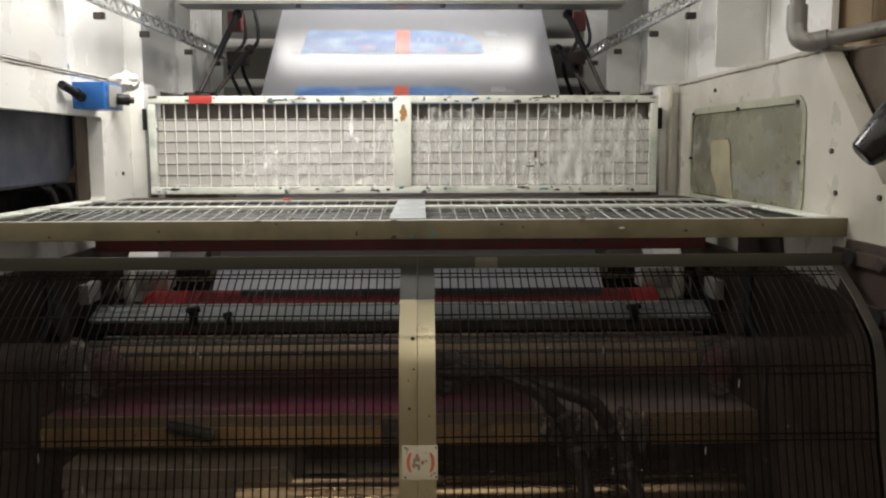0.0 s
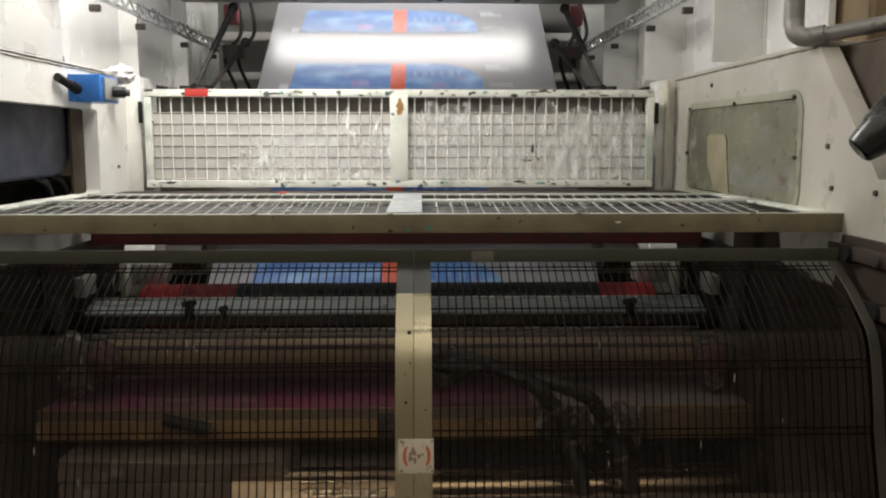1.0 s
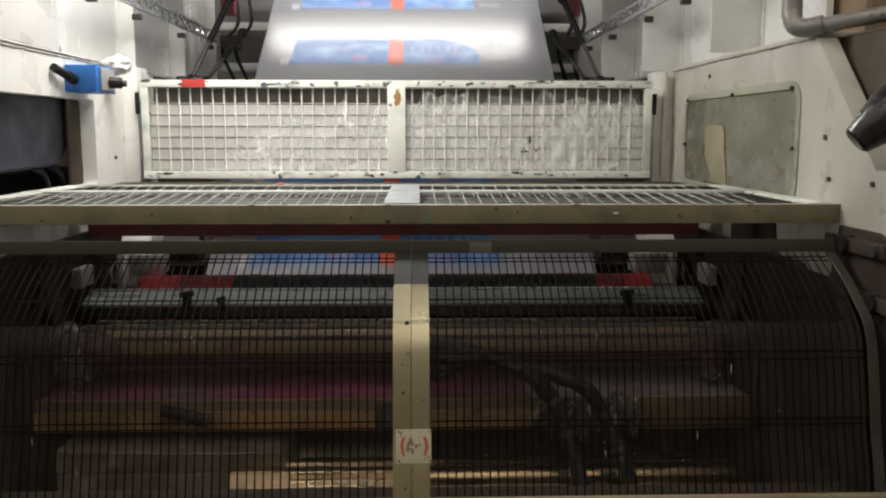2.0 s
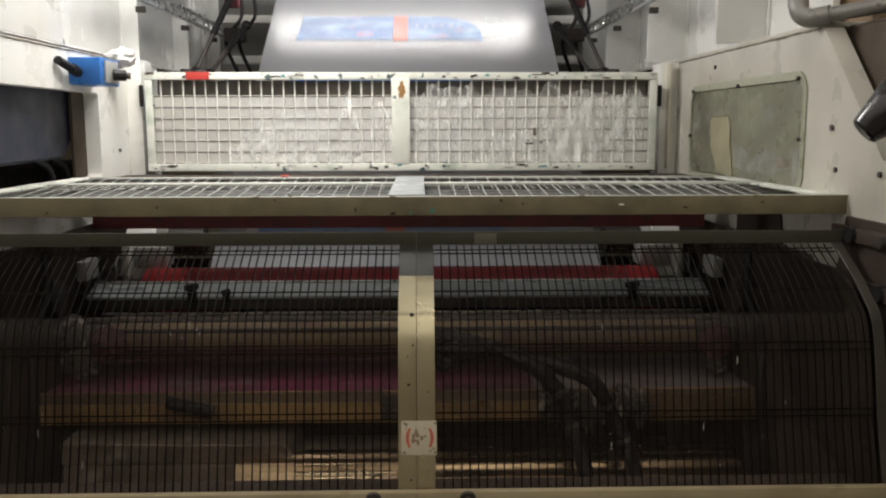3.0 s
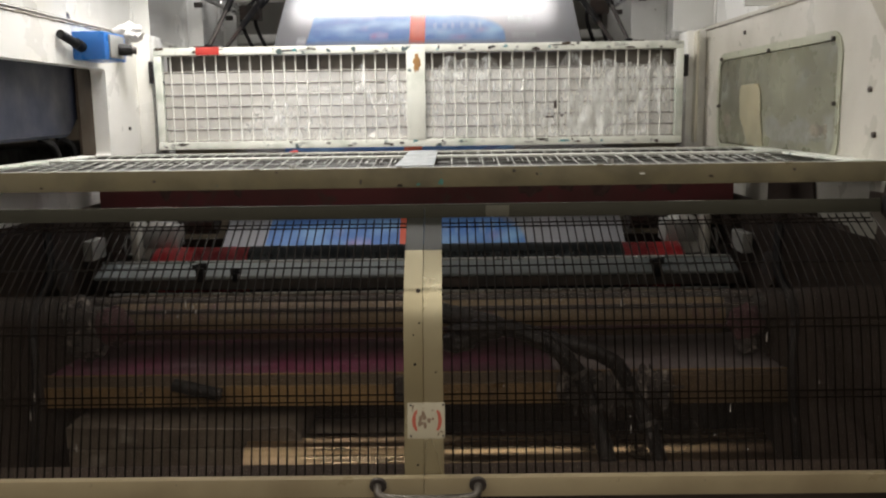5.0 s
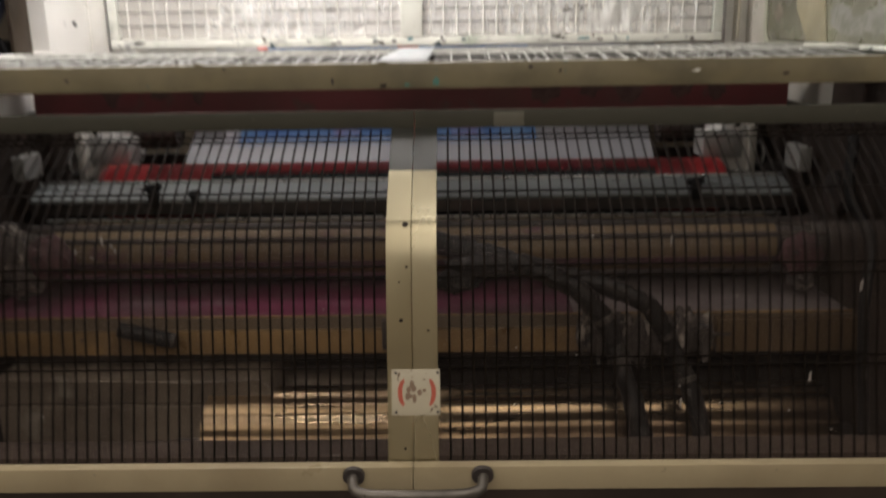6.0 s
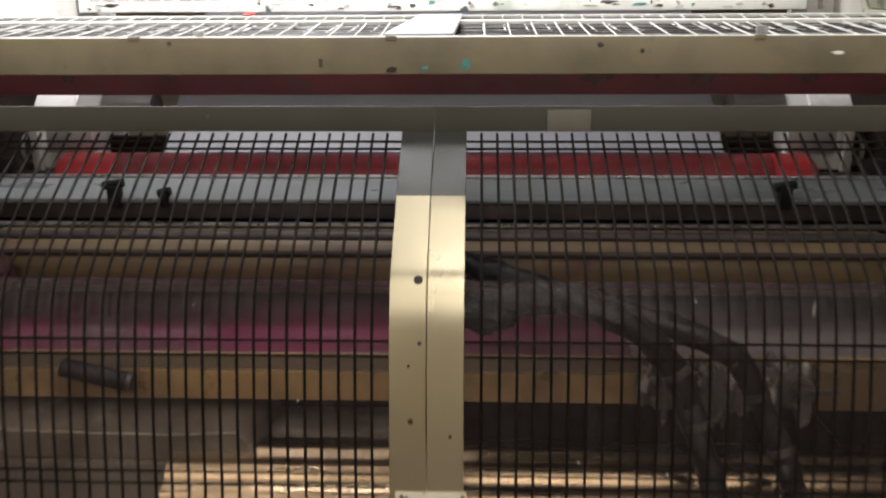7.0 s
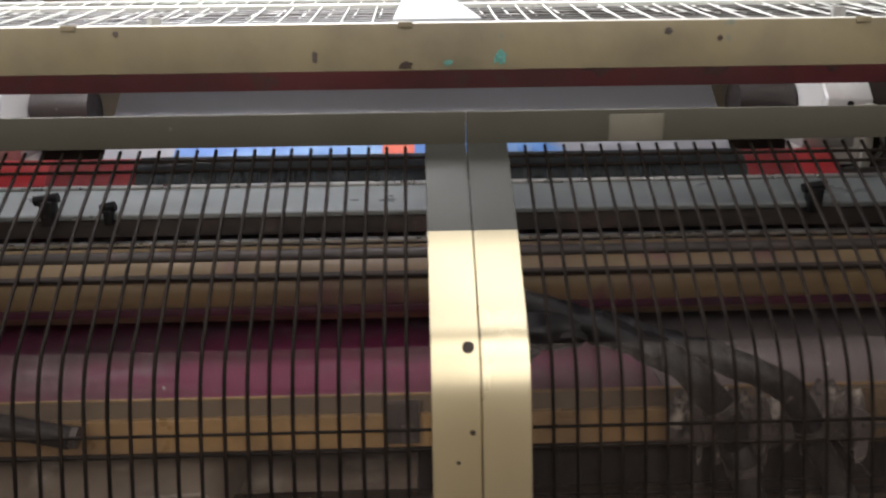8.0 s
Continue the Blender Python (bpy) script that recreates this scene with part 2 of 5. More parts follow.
def clear_sheet(name):
    """Clear splash sheet: lets most light through, mirrors a little, and carries a thin dusty, streaked film of ink."""
    m = bpy.data.materials.new(name)
    m.use_nodes = True
    nt = m.node_tree
    bsdf = nt.nodes["Principled BSDF"]
    bsdf.inputs["Base Color"].default_value, bsdf.inputs["Roughness"].default_value = (0.36, 0.30, 0.27, 1), 0.6
    bsdf.inputs["Specular IOR Level"].default_value = 0.1
    clear = nt.nodes.new("ShaderNodeBsdfTransparent")
    clear.inputs[0].default_value = (0.95, 0.93, 0.91, 1)
    gloss = nt.nodes.new("ShaderNodeBsdfGlossy")
    gloss.inputs["Roughness"].default_value = 0.22
    pane = nt.nodes.new("ShaderNodeMixShader")
    pane.inputs[0].default_value = 0.003
    nt.links.new(clear.outputs[0], pane.inputs[1])
    nt.links.new(gloss.outputs[0], pane.inputs[2])
    co = nt.nodes.new("ShaderNodeTexCoord")
    total = None
    for stretch, scale, lo, hi, amount in (((1, 1, 0.6), 2.2, 0.35, 0.75, 0.014), ((5, 1, 0.5), 9.0, 0.58, 0.82, 0.03), ((1, 1, 1), 70.0, 0.70, 0.78, 0.06)):
        mp = nt.nodes.new("ShaderNodeMapping")
        mp.inputs["Scale"].default_value = stretch
        tex = nt.nodes.new("ShaderNodeTexNoise")
        tex.inputs["Scale"].default_value, tex.inputs["Detail"].default_value = scale, 4
        r = nt.nodes.new("ShaderNodeMapRange")
        r.inputs[1].default_value, r.inputs[2].default_value, r.inputs[3].default_value, r.inputs[4].default_value = lo, hi, 0.005, amount
        nt.links.new(co.outputs["Object"], mp.inputs[0])
        nt.links.new(mp.outputs[0], tex.inputs["Vector"])
        nt.links.new(tex.outputs["Fac"], r.inputs[0])
        if total is None:
            total = r.outputs[0]
        else:
            add = nt.nodes.new("ShaderNodeMath")
            add.operation = "ADD"
            nt.links.new(total, add.inputs[0])
            nt.links.new(r.outputs[0], add.inputs[1])
            total = add.outputs[0]
    mx = nt.nodes.new("ShaderNodeMixShader")
    nt.links.new(total, mx.inputs[0])
    nt.links.new(pane.outputs[0], mx.inputs[1])
    nt.links.new(bsdf.outputs[0], mx.inputs[2])
    nt.links.new(mx.outputs[0], nt.nodes["Material Output"].inputs[0])
    return m


SPLASH = clear_sheet("clear_splash_sheet")
FILM = film_material("white_film", (0.30, 0.30, 0.315), 0.22, 0.25)
SHEET = film_material("dusty_clear_sheet", (0.20, 0.20, 0.195), 0.06, 0.3, clear=0.52, streak=0.2)
WRAP = film_material("clear_film", (0.20, 0.20, 0.21), 0.1, 0.25, clear=0.93, streak=0.05)
WRAPPRINT = film_material("dark_print", (0.045, 0.055, 0.06), 0.1, 0.3, clear=0.22, streak=0.12)
SHEETDIM = film_material("slit_light_filter", (0.30, 0.30, 0.29), 0.3, 0.3, clear=0.68, streak=0.15)
PLASTIC = film_material("dirty_plastic", (0.88, 0.88, 0.86), 0.25, 0.22, clear=0.84, streak=0.64)
PLASTICTHIN = film_material("thin_dirty_plastic", (0.84, 0.85, 0.83), 0.25, 0.22, clear=0.86, streak=0.40)
PRINTBLUE = mat("blue_print", (0.055, 0.15, 0.40), 0.4, 0, (0.20, 0.36, 0.56), 5.5, (0.47, 0.70), (0.24, 0.20, 0.36), 7, (0.62, 0.74), stretch=(1, 2.4, 1))
PRINTORANGE = mat("orange_print", (0.55, 0.09, 0.04), 0.4)
PRINTGHOST = mat("faint_print", (0.46, 0.46, 0.50), 0.4)
PRINTWHITE = mat("white_print", (0.17, 0.26, 0.44), 0.4)


# ---- building helpers ----
def origin(ob):
    v = Vector((0, 0, 0))
    while ob is not None:
        v = v + ob.location
        ob = ob.parent
    return v


def thing(name, base, label, category, group="", kind=""):
    ob = new(name)
    ob.empty_display_size = 0.05
    ob.location = base
    return tagged(ob, label, category, group, kind)


def mesh_of(name, bm, material, smooth=True):
    me = bpy.data.meshes.new(name)
    bm.normal_update()
    if smooth:
        for f in bm.faces:
            f.smooth = True
        for e in bm.edges:
            if len(e.link_faces) == 2 and e.calc_face_angle(0.0) > 0.55:
                e.smooth = False
    bm.to_mesh(me)
    bm.free()
    me.materials.append(material)
    return me


def part(name, bm, material, parent=None, label=""):
    """Links a bmesh, given in world metres, as one mesh object under a thing or a part."""
    if parent is not None:
        bmesh.ops.translate(bm, vec=-origin(parent), verts=bm.verts)
    ob = new(name, mesh_of(name, bm, material))
    ob.parent = parent
    return tagged(ob, label)


def single(name, bm, material, base, label, category, group="", kind=""):
    """A thing that is one mesh, its origin at base."""
    bmesh.ops.translate(bm, vec=-Vector(base), verts=bm.verts)
    ob = new(name, mesh_of(name, bm, material))
    ob.location = base
    return tagged(ob, label, category, group, kind)


def box(bm, x0, x1, y0, y1, z0, z1, bevel=0.0, m=None):
    vs = bmesh.ops.create_cube(bm, size=1.0)["verts"]
    bmesh.ops.scale(bm, vec=(x1 - x0, y1 - y0, z1 - z0), verts=vs)
    bmesh.ops.translate(bm, vec=((x0 + x1) / 2, (y0 + y1) / 2, (z0 + z1) / 2), verts=vs)
    if bevel:
        es = list({e for v in vs for e in v.link_edges})
        got = bmesh.ops.bevel(bm, geom=es, offset=bevel, segments=2, affect="EDGES", profile=0.6)
        vs = list({v for f in got["faces"] for v in f.verts} | {v for v in vs if v.is_valid})
    if m is not None:
        bmesh.ops.transform(bm, matrix=m, verts=vs)
    return bm


def B(x0, x1, y0, y1, z0, z1, bevel=0.002, m=None):
    return box(bmesh.new(), x0, x1, y0, y1, z0, z1, bevel, m)


def rod(bm, a, b, r, seg=16, r2=None):
    a, b = Vector(a), Vector(b)
    d = b - a
    m = Matrix.Translation((a + b) / 2) @ d.to_track_quat("Z", "Y").to_matrix().to_4x4()
    bmesh.ops.create_cone(bm, cap_ends=True, segments=seg, radius1=r, radius2=r if r2 is None else r2, depth=d.length, matrix=m)
    return bm


def R(a, b, r, seg=16, r2=None):
    return rod(bmesh.new(), a, b, r, seg, r2)


def spline(pts, n=8):
    """Points along a smooth curve through pts."""
    pts = [Vector(p) for p in pts]
    ext = [2 * pts[0] - pts[1], *pts, 2 * pts[-1] - pts[-2]]
    out = []
    for i in range(1, len(ext) - 2):
        a, b, c, d = ext[i - 1 : i + 3]
        for k in range(n):
            t = k / n
            out.append(0.5 * (2 * b + (c - a) * t + (2 * a - 5 * b + 4 * c - d) * t * t + (3 * b - a - 3 * c + d) * t**3))
    return [*out, pts[-1]]


def tube(bm, pts, r, seg=8, wobble=0.0):
    rings, rnd = [], random.Random(len(pts) * 7 + seg)
    for i, p in enumerate(pts):
        d = (pts[min(i + 1, len(pts) - 1)] - pts[max(i - 1, 0)]).normalized()
        u = d.orthogonal().normalized() if i == 0 else (u - d * u.dot(d)).normalized()
        v = d.cross(u)
        rr = r * (1 + wobble * rnd.uniform(-1, 1))
        rings.append([bm.verts.new(p + rr * (math.cos(a) * u + math.sin(a) * v)) for a in (2 * math.pi * k / seg for k in range(seg))])
    for a, b in zip(rings, rings[1:]):
        for k in range(seg):
            bm.faces.new((a[k], a[(k + 1) % seg], b[(k + 1) % seg], b[k]))
    bm.faces.new(rings[0][::-1])
    bm.faces.new(rings[-1])
    return bm


def prism(bm, outline, axis, lo, hi, bevel=0.0):
    """A plate: an outline in the two other axes (in x, y, z order), extruded along axis."""
    n = "xyz".index(axis)
    ring = []
    for w in (lo, hi):
        row = []
        for a, b in outline:
            c = [a, b]
            c.insert(n, w)
            row.append(bm.verts.new(c))
        ring.append(row)
    k = len(outline)
    faces = [bm.faces.new(ring[0]), bm.faces.new(ring[1][::-1])]
    faces += [bm.faces.new((ring[0][(i + 1) % k], ring[0][i], ring[1][i], ring[1][(i + 1) % k])) for i in range(k)]
    bmesh.ops.recalc_face_normals(bm, faces=faces)
    if bevel:
        bmesh.ops.bevel(bm, geom=list({e for f in faces for e in f.edges}), offset=bevel, segments=1, affect="EDGES")
    return bm


def rounded(a0, a1, b0, b1, r, n=6):
    """The outline of a rectangle with round corners."""
    out = []
    for ca, cb, start in ((a1 - r, b1 - r, 0), (a0 + r, b1 - r, 90), (a0 + r, b0 + r, 180), (a1 - r, b0 + r, 270)):
        out += [(ca + r * math.cos(radians(start + 90 * k / n)), cb + r * math.sin(radians(start + 90 * k / n))) for k in range(n + 1)]
    return out


def holed(bm, outer, hole, axis, lo, hi):
    """A plate with one hole; outer and hole outlines are joined by bridging faces."""
    n = "xyz".index(axis)

    def at(p, w):
        c = list(p)
        c.insert(n, w)
        return bm.verts.new(c)

    loops = [[[at(p, w) for p in line] for line in (outer, hole)] for w in (lo, hi)]
    for pair in loops:
        es = []
        for loop in pair:
            es += [bm.edges.new((loop[i], loop[(i + 1) % len(loop)])) for i in range(len(loop))]
        bmesh.ops.triangle_fill(bm, use_beauty=True, use_dissolve=False, edges=es)
    for k in (0, 1):
        a, b = loops[0][k], loops[1][k]
        for i in range(len(a)):
            j = (i + 1) % len(a)
            bm.faces.new((a[i], a[j], b[j], b[i]))
    bmesh.ops.recalc_face_normals(bm, faces=bm.faces)
    return bm


def lathe(bm, x0, profile, centre, seg=40):
    """A body turned about the x axis: profile of (x, radius)."""
    rings = []
    for x, r in profile:
        rings.append([bm.verts.new((x0 + x, centre[0] + r * math.cos(2 * math.pi * k / seg), centre[1] + r * math.sin(2 * math.pi * k / seg))) for k in range(seg)])
    for a, b in zip(rings, rings[1:]):
        for k in range(seg):
            bm.faces.new((a[k], a[(k + 1) % seg], b[(k + 1) % seg], b[k]))
    bm.faces.new(rings[0][::-1])
    bm.faces.new(rings[-1])
    bmesh.ops.recalc_face_normals(bm, faces=bm.faces)
    return bm


def rumpled(bm, centre, size, seed, amount=0.35):
    """A crumpled lump of rag."""
    vs = bmesh.ops.create_icosphere(bm, subdivisions=3, radius=1.0)["verts"]
    for v in vs:
        k = 1 + amount * noise.noise(v.co * 2.2 + Vector((seed * 3.1, seed, 0))) + amount * 0.5 * noise.noise(v.co * 6 + Vector((seed, 0, 1)))
        v.co = Vector(centre) + Vector((v.co.x * size[0], v.co.y * size[1], v.co.z * size[2])) * k
    return bm


# ---- hall ----
tagged(single("floor", B(-5, 5, -6, 7, -0.1, 0.0, 0), FLOOR, (0, 0, 0), "ink-stained grey concrete floor of the press hall", "floor", kind="structure"))
tagged(single("ceiling", B(-5, 5, -6, 7, 3.6, 3.7, 0), HALLCEIL, (0, 0, 3.6), "plain dull hall ceiling", "ceiling", kind="structure"))
for nm, dims in (("wall_north", (-5, 5, 7, 7.15, 0, 3.6)), ("wall_south", (-5, 5, -6.15, -6, 0, 3.6)),
                 ("wall_east", (5, 5.15, -6, 7, 0, 3.6)), ("wall_west", (-5.15, -5, -6, 7, 0, 3.6))):
    single(nm, B(*dims, 0), WALL, (dims[0], dims[2], 0), "plain hall wall", "wall", kind="structure")


def strip_light(name, place, length, width, glow_mat, label):
    x, y, z = place
    t = thing(name, (x, y, z), label, "ceiling light")
    part("housing", B(x - length / 2 - 0.03, x + length / 2 + 0.03, y - width / 2 - 0.02, y + width / 2 + 0.02, z - 0.02, z + 0.05, 0.004), WHITE, t)
    part("diffuser", B(x - length / 2, x + length / 2, y - width / 2, y + width / 2, z - 0.045, z - 0.021, 0.003), glow_mat, t, "glowing white diffuser")
    for s in (-0.4, 0.4):
        part("hanger", R((x + s * length, y, z + 0.05), (x + s * length, y, 3.6), 0.006, 8), ZINC, t)


strip_light("strip_light", LAMP_FRONT, 0.95, 0.40, TUBE, "white strip light hanging over the grated shelf")
strip_light("strip_light", LAMP_BACK, 1.5, 0.12, TUBE, "white strip light hanging over the running film")
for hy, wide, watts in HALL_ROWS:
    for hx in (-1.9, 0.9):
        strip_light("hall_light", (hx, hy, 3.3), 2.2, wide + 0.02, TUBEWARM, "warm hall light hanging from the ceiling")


# ---- side frames of the press ----
XL, XR = -1.10, 1.00


def side_frame(x_in, x_out, sign, name):
    t = thing(name, (x_in, 1.0, 0), "white-painted steel side frame of the printing press, scuffed and oily", "machine frame")
    right = sign > 0
    # lower plate, with a bolted window on one side and an open port on the other
    front = [(-0.12, 0.0), (-0.12, 1.43), (0.095, 1.43), (0.407, 1.745), (1.95, 1.745), (1.95, 0.0)] if right else \
            [(-0.12, 0.0), (-0.12, 1.16), (0.0, 1.44), (0.10, 1.755), (1.95, 1.755), (1.95, 0.0)]
    hole = rounded(0.49, 1.42, 1.335, 1.632, 0.05) if right else rounded(0.10, 1.27, 1.335, 1.62, 0.015)
    bm = bmesh.new()
    holed(bm, front, hole, "x", min(x_in, x_out), max(x_in, x_out))
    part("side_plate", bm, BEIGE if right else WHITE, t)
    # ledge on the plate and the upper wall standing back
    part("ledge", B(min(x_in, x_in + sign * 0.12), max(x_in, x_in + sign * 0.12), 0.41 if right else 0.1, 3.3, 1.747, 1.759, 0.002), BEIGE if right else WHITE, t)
    back = x_in + sign * 0.09
    part("upper_wall", B(min(back, back + sign * 0.02), max(back, back + sign * 0.02), 0.56 if right else -0.1, 3.3, 1.76, 2.75, 0.002), UPPER, t)
    for y in ((0.98, 1.80, 2.58, 3.2) if right else (1.02, 1.80, 2.54, 3.2)):
        xi = x_in - sign * (0.075 if right else -0.02)
        part("flange", B(min(xi, back), max(xi, back), y - 0.006, y + 0.006, 1.76, 2.75, 0.002), UPPER, t)
        # bead where the flange meets the wall
        rnd = random.Random(int(y * 40))
        bead = [Vector((back - sign * 0.004, y - 0.012 + rnd.uniform(-0.002, 0.002), 1.762 + 0.985 * k / 60)) for k in range(61)]
        part("weld_bead", tube(bmesh.new(), bead, 0.005, 6, 0.35), UPPER, t)
    if not right:
        part("front_cover", B(-1.12, -1.10, -0.1, 1.01, 1.76, 2.75, 0.002), WHITE, t)
    # rough weld seam along the ledge
    rnd = random.Random(4)
    line = [Vector((x_in - sign * 0.0005, 0.42 + 1.4 * k / 70, 1.7445 + rnd.uniform(-0.0015, 0.001))) for k in range(71)]
    bm = tube(bmesh.new(), line, 0.0026, 6, 0.5)
    part("weld_seam", bm, GRIME, t, "rough weld seam")
    return t


left_frame = side_frame(XL, XL - 0.05, -1, "side_frame")
right_frame = side_frame(XR, XR + 0.05, 1, "side_frame")
# bolts in the plates
for y, z in ((1.18, 1.70), (0.33, 1.50), (0.02, 1.30), (0.10, 1.40), (0.30, 1.40)):
    part("bolt", R((XR - 0.006, y, z), (XR + 0.01, y, z), 0.0065, 8), DARK, right_frame, "dark bolt")
for y, z in ((1.45, 1.42), (1.35, 1.66)):
    part("bolt", R((XL + 0.006, y, z), (XL - 0.01, y, z), 0.0065, 8), DARK, left_frame, "dark bolt")
# added plate: shade below the shelf, and grime, put into a dark colour
part("lower_cover", prism(bmesh.new(), [(-0.115, 0.02), (-0.115, 1.24), (0.05, 1.298), (0.22, 1.298), (0.25, 1.17), (0.56, 1.165), (0.60, 1.298), (0.90, 1.298), (0.90, 0.02)], "x", 0.990, 0.9985, 0.001), SOOT, right_frame, "added dark plate for the shade and grime below the shelf")
part("hinge_strip", B(0.955, 0.965, 1.56, 1.60, 1.34, 1.74, 0.002), CREAM, right_frame)
part("end_post", B(0.93, 1.0, 1.60, 1.72, 1.30, 1.745, 0.003), WHITE, right_frame)
part("end_post", B(-1.10, -1.045, 1.56, 1.70, 1.30, 1.755, 0.003), WHITE, left_frame)
part("rubber_stop", B(-1.05, -1.035, 1.545, 1.555, 1.58, 1.66, 0.002), BLACK, left_frame, "black rubber stop")
part("rubber_stop", B(0.918, 0.935, 1.59, 1.597, 1.58, 1.66, 0.002), BLACK, right_frame, "black rubber stop")

# bolted plastic window in the right plate
win = thing("inspection_window", (XR, 0.95, 1.335), "hazed greenish plastic inspection window bolted to the side frame", "window")
part("pane", prism(bmesh.new(), rounded(0.50, 1.41, 1.345, 1.622, 0.045), "x", XR + 0.0006, XR + 0.006), MINTGLASS, win)
SMEAR = mat("pale_smear", (0.23, 0.23, 0.20), 0.5, 0, (0.16, 0.16, 0.13), 30, (0.4, 0.6))
for k, (y, z, sy, sz) in enumerate(((0.72, 1.40, 0.07, 0.035), (0.83, 1.385, 0.09, 0.022), (0.93, 1.41, 0.05, 0.03), (0.62, 1.385, 0.06, 0.012))):
    part("smear", rumpled(bmesh.new(), (XR + 0.0006, y, z), (0.0006, sy, sz), k + 31, 0.8), SMEAR, win, "pale smear")
for k, (y, z, sy, sz) in enumerate(((0.60, 1.40, 0.05, 0.018), (1.33, 1.42, 0.03, 0.02))):
    part("dark_smear", rumpled(bmesh.new(), (XR + 0.0006, y, z), (0.0006, sy, sz), k + 41, 0.8), GRIME, win, "dark smear")
bm = bmesh.new()
holed(bm, rounded(0.475, 1.435, 1.32, 1.647, 0.06), rounded(0.497, 1.413, 1.342, 1.625, 0.042), "x", XR - 0.004, XR - 0.0005)
part("gasket", bm, mat("yellowed_gasket", (0.34, 0.345, 0.26), 0.4, 0, (0.25, 0.25, 0.18), 8), win, "yellowed rim")
for y in (0.52, 0.95, 1.39):
    part("bolt", R((XR - 0.012, y, 1.628), (XR, y, 1.628), 0.0055, 8), DARK, win, "dark bolt")
for y in (0.50, 1.41):
    part("bolt", R((XR - 0.012, y, 1.47), (XR, y, 1.47), 0.0055, 8), DARK, win, "dark bolt")
roll = thing("cream_paddle", (XR - 0.003, 1.13, 1.345), "cream plastic paddle resting against the hazed window", "paddle")
part("body", prism(bmesh.new(), [(0.98, 1.345), (1.10, 1.345), (1.19, 1.43), (1.20, 1.52), (1.185, 1.535), (1.04, 1.535), (1.02, 1.52), (1.01, 1.44)], "x", XR - 0.0045, XR - 0.0005, 0.001), mat("cream_plastic", (0.33, 0.295, 0.19), 0.5, 0, (0.22, 0.205, 0.135), 6, (0.42, 0.62)), roll)

# dark cover behind the open port of the left plate
cover = thing("drive_cover", (-1.35, 0.8, 0), "navy blue drive cover inside the port of the side frame", "cover")
part("shell", prism(bmesh.new(), [(-0.2, 1.385), (1.13, 1.40), (1.22, 1.47), (1.24, 1.60), (1.20, 1.80), (-0.2, 1.80)], "x", -1.50, -1.17, 0.01), NAVY, cover)
part("base", B(-1.6, -1.30, -0.2, 1.9, 0, 1.37, 0.005), BLACK, cover)
for y in (0.98, 1.10):
    part("hose", tube(bmesh.new(), spline([(-1.2, y, 1.40), (-1.18, y + 0.06, 1.36), (-1.18, y + 0.10, 1.2)]), 0.011), BLACK, cover, "black hose")
part("jamb", B(-1.162, -1.152, 1.17, 1.32, 1.33, 1.62, 0.001), SHIELD, cover, "dull brown inner plate")

# perforated strips along the frames
for x, label in ((-1.055, "left"), (0.90, "right")):
    t = thing("perforated_rail", (x, 2.0, 2.0), "zinc-coated perforated rail along the side frame", "rail", "perforated rails")
    s = 1 if x < 0 else -1
    for z in (1.985, 2.03):
        part("chord", B(x - 0.008, x + 0.008, 0.9, 3.3, z - 0.006, z + 0.006, 0.001), ZINC, t)
    n = 46
    bm = bmesh.new()
    for i in range(n):
        y0 = 0.9 + 2.4 * i / n
        a, b = (1.99, 2.025) if i % 2 else (2.025, 1.99)
        rod(bm, (x, y0, a), (x, y0 + 2.4 / n, b), 0.004, 6)
    part("lacing", bm, ZINC, t)
    for y in (1.25, 1.72, 2.35, 2.9):
        part("bracket", B(min(x - s * 0.01, x - s * 0.045), max(x - s * 0.01, x - s * 0.045), y - 0.012, y + 0.012, 1.945, 1.968, 0.003), DARK, t, "dark bracket")

# cross beam over the film
beam = thing("cross_beam", (-0.08, 2.25, 2.14), "grey steel cross beam over the running film", "beam")
part("beam", B(-1.08, 0.925, 2.22, 2.34, 2.165, 2.30, 0.004), WHITE, beam)
part("flange", B(-1.08, 0.925, 2.19, 2.36, 2.150, 2.163, 0.002), GREY, beam)
for x in (-0.55, 0.1, 0.45):
    part("bolt", R((x, 2.21, 2.135), (x, 2.21, 2.15), 0.012, 8), DARK, beam, "dark bolt")


# added out of view: keeps the back lamp off the lower film
hood = thing("film_shade", (-0.08, 2.5, 2.26), "unseen grey sheet added behind the cross beam to shade the film", "hood")
part("hood_sheet", prism(bmesh.new(), [(2.365, 2.235), (2.365, 2.25), (2.70, 2.335), (2.70, 2.32)], "x", -1.07, 0.915, 0.001), GREY, hood)
part("hood_edge", R((-1.07, 2.70, 2.328), (0.915, 2.70, 2.328), 0.009, 10), ZINC, hood)


def gas_spring(a, b):
    a, b = Vector(a), Vector(b)
    t = thing("gas_spring", tuple(b), "black gas spring holding the upper guard", "gas spring", "gas springs")
    mid = a.lerp(b, 0.55)
    part("cylinder", R(a, mid, 0.014, 12), BLACK, t)
    part("piston_rod", R(mid, b, 0.009, 10), DARK, t)
    for p in (a, b):
        bm = bmesh.new()
        bmesh.ops.create_icosphere(bm, subdivisions=2, radius=0.024, matrix=Matrix.Translation(p))
        part("joint", bm, BLACK, t)


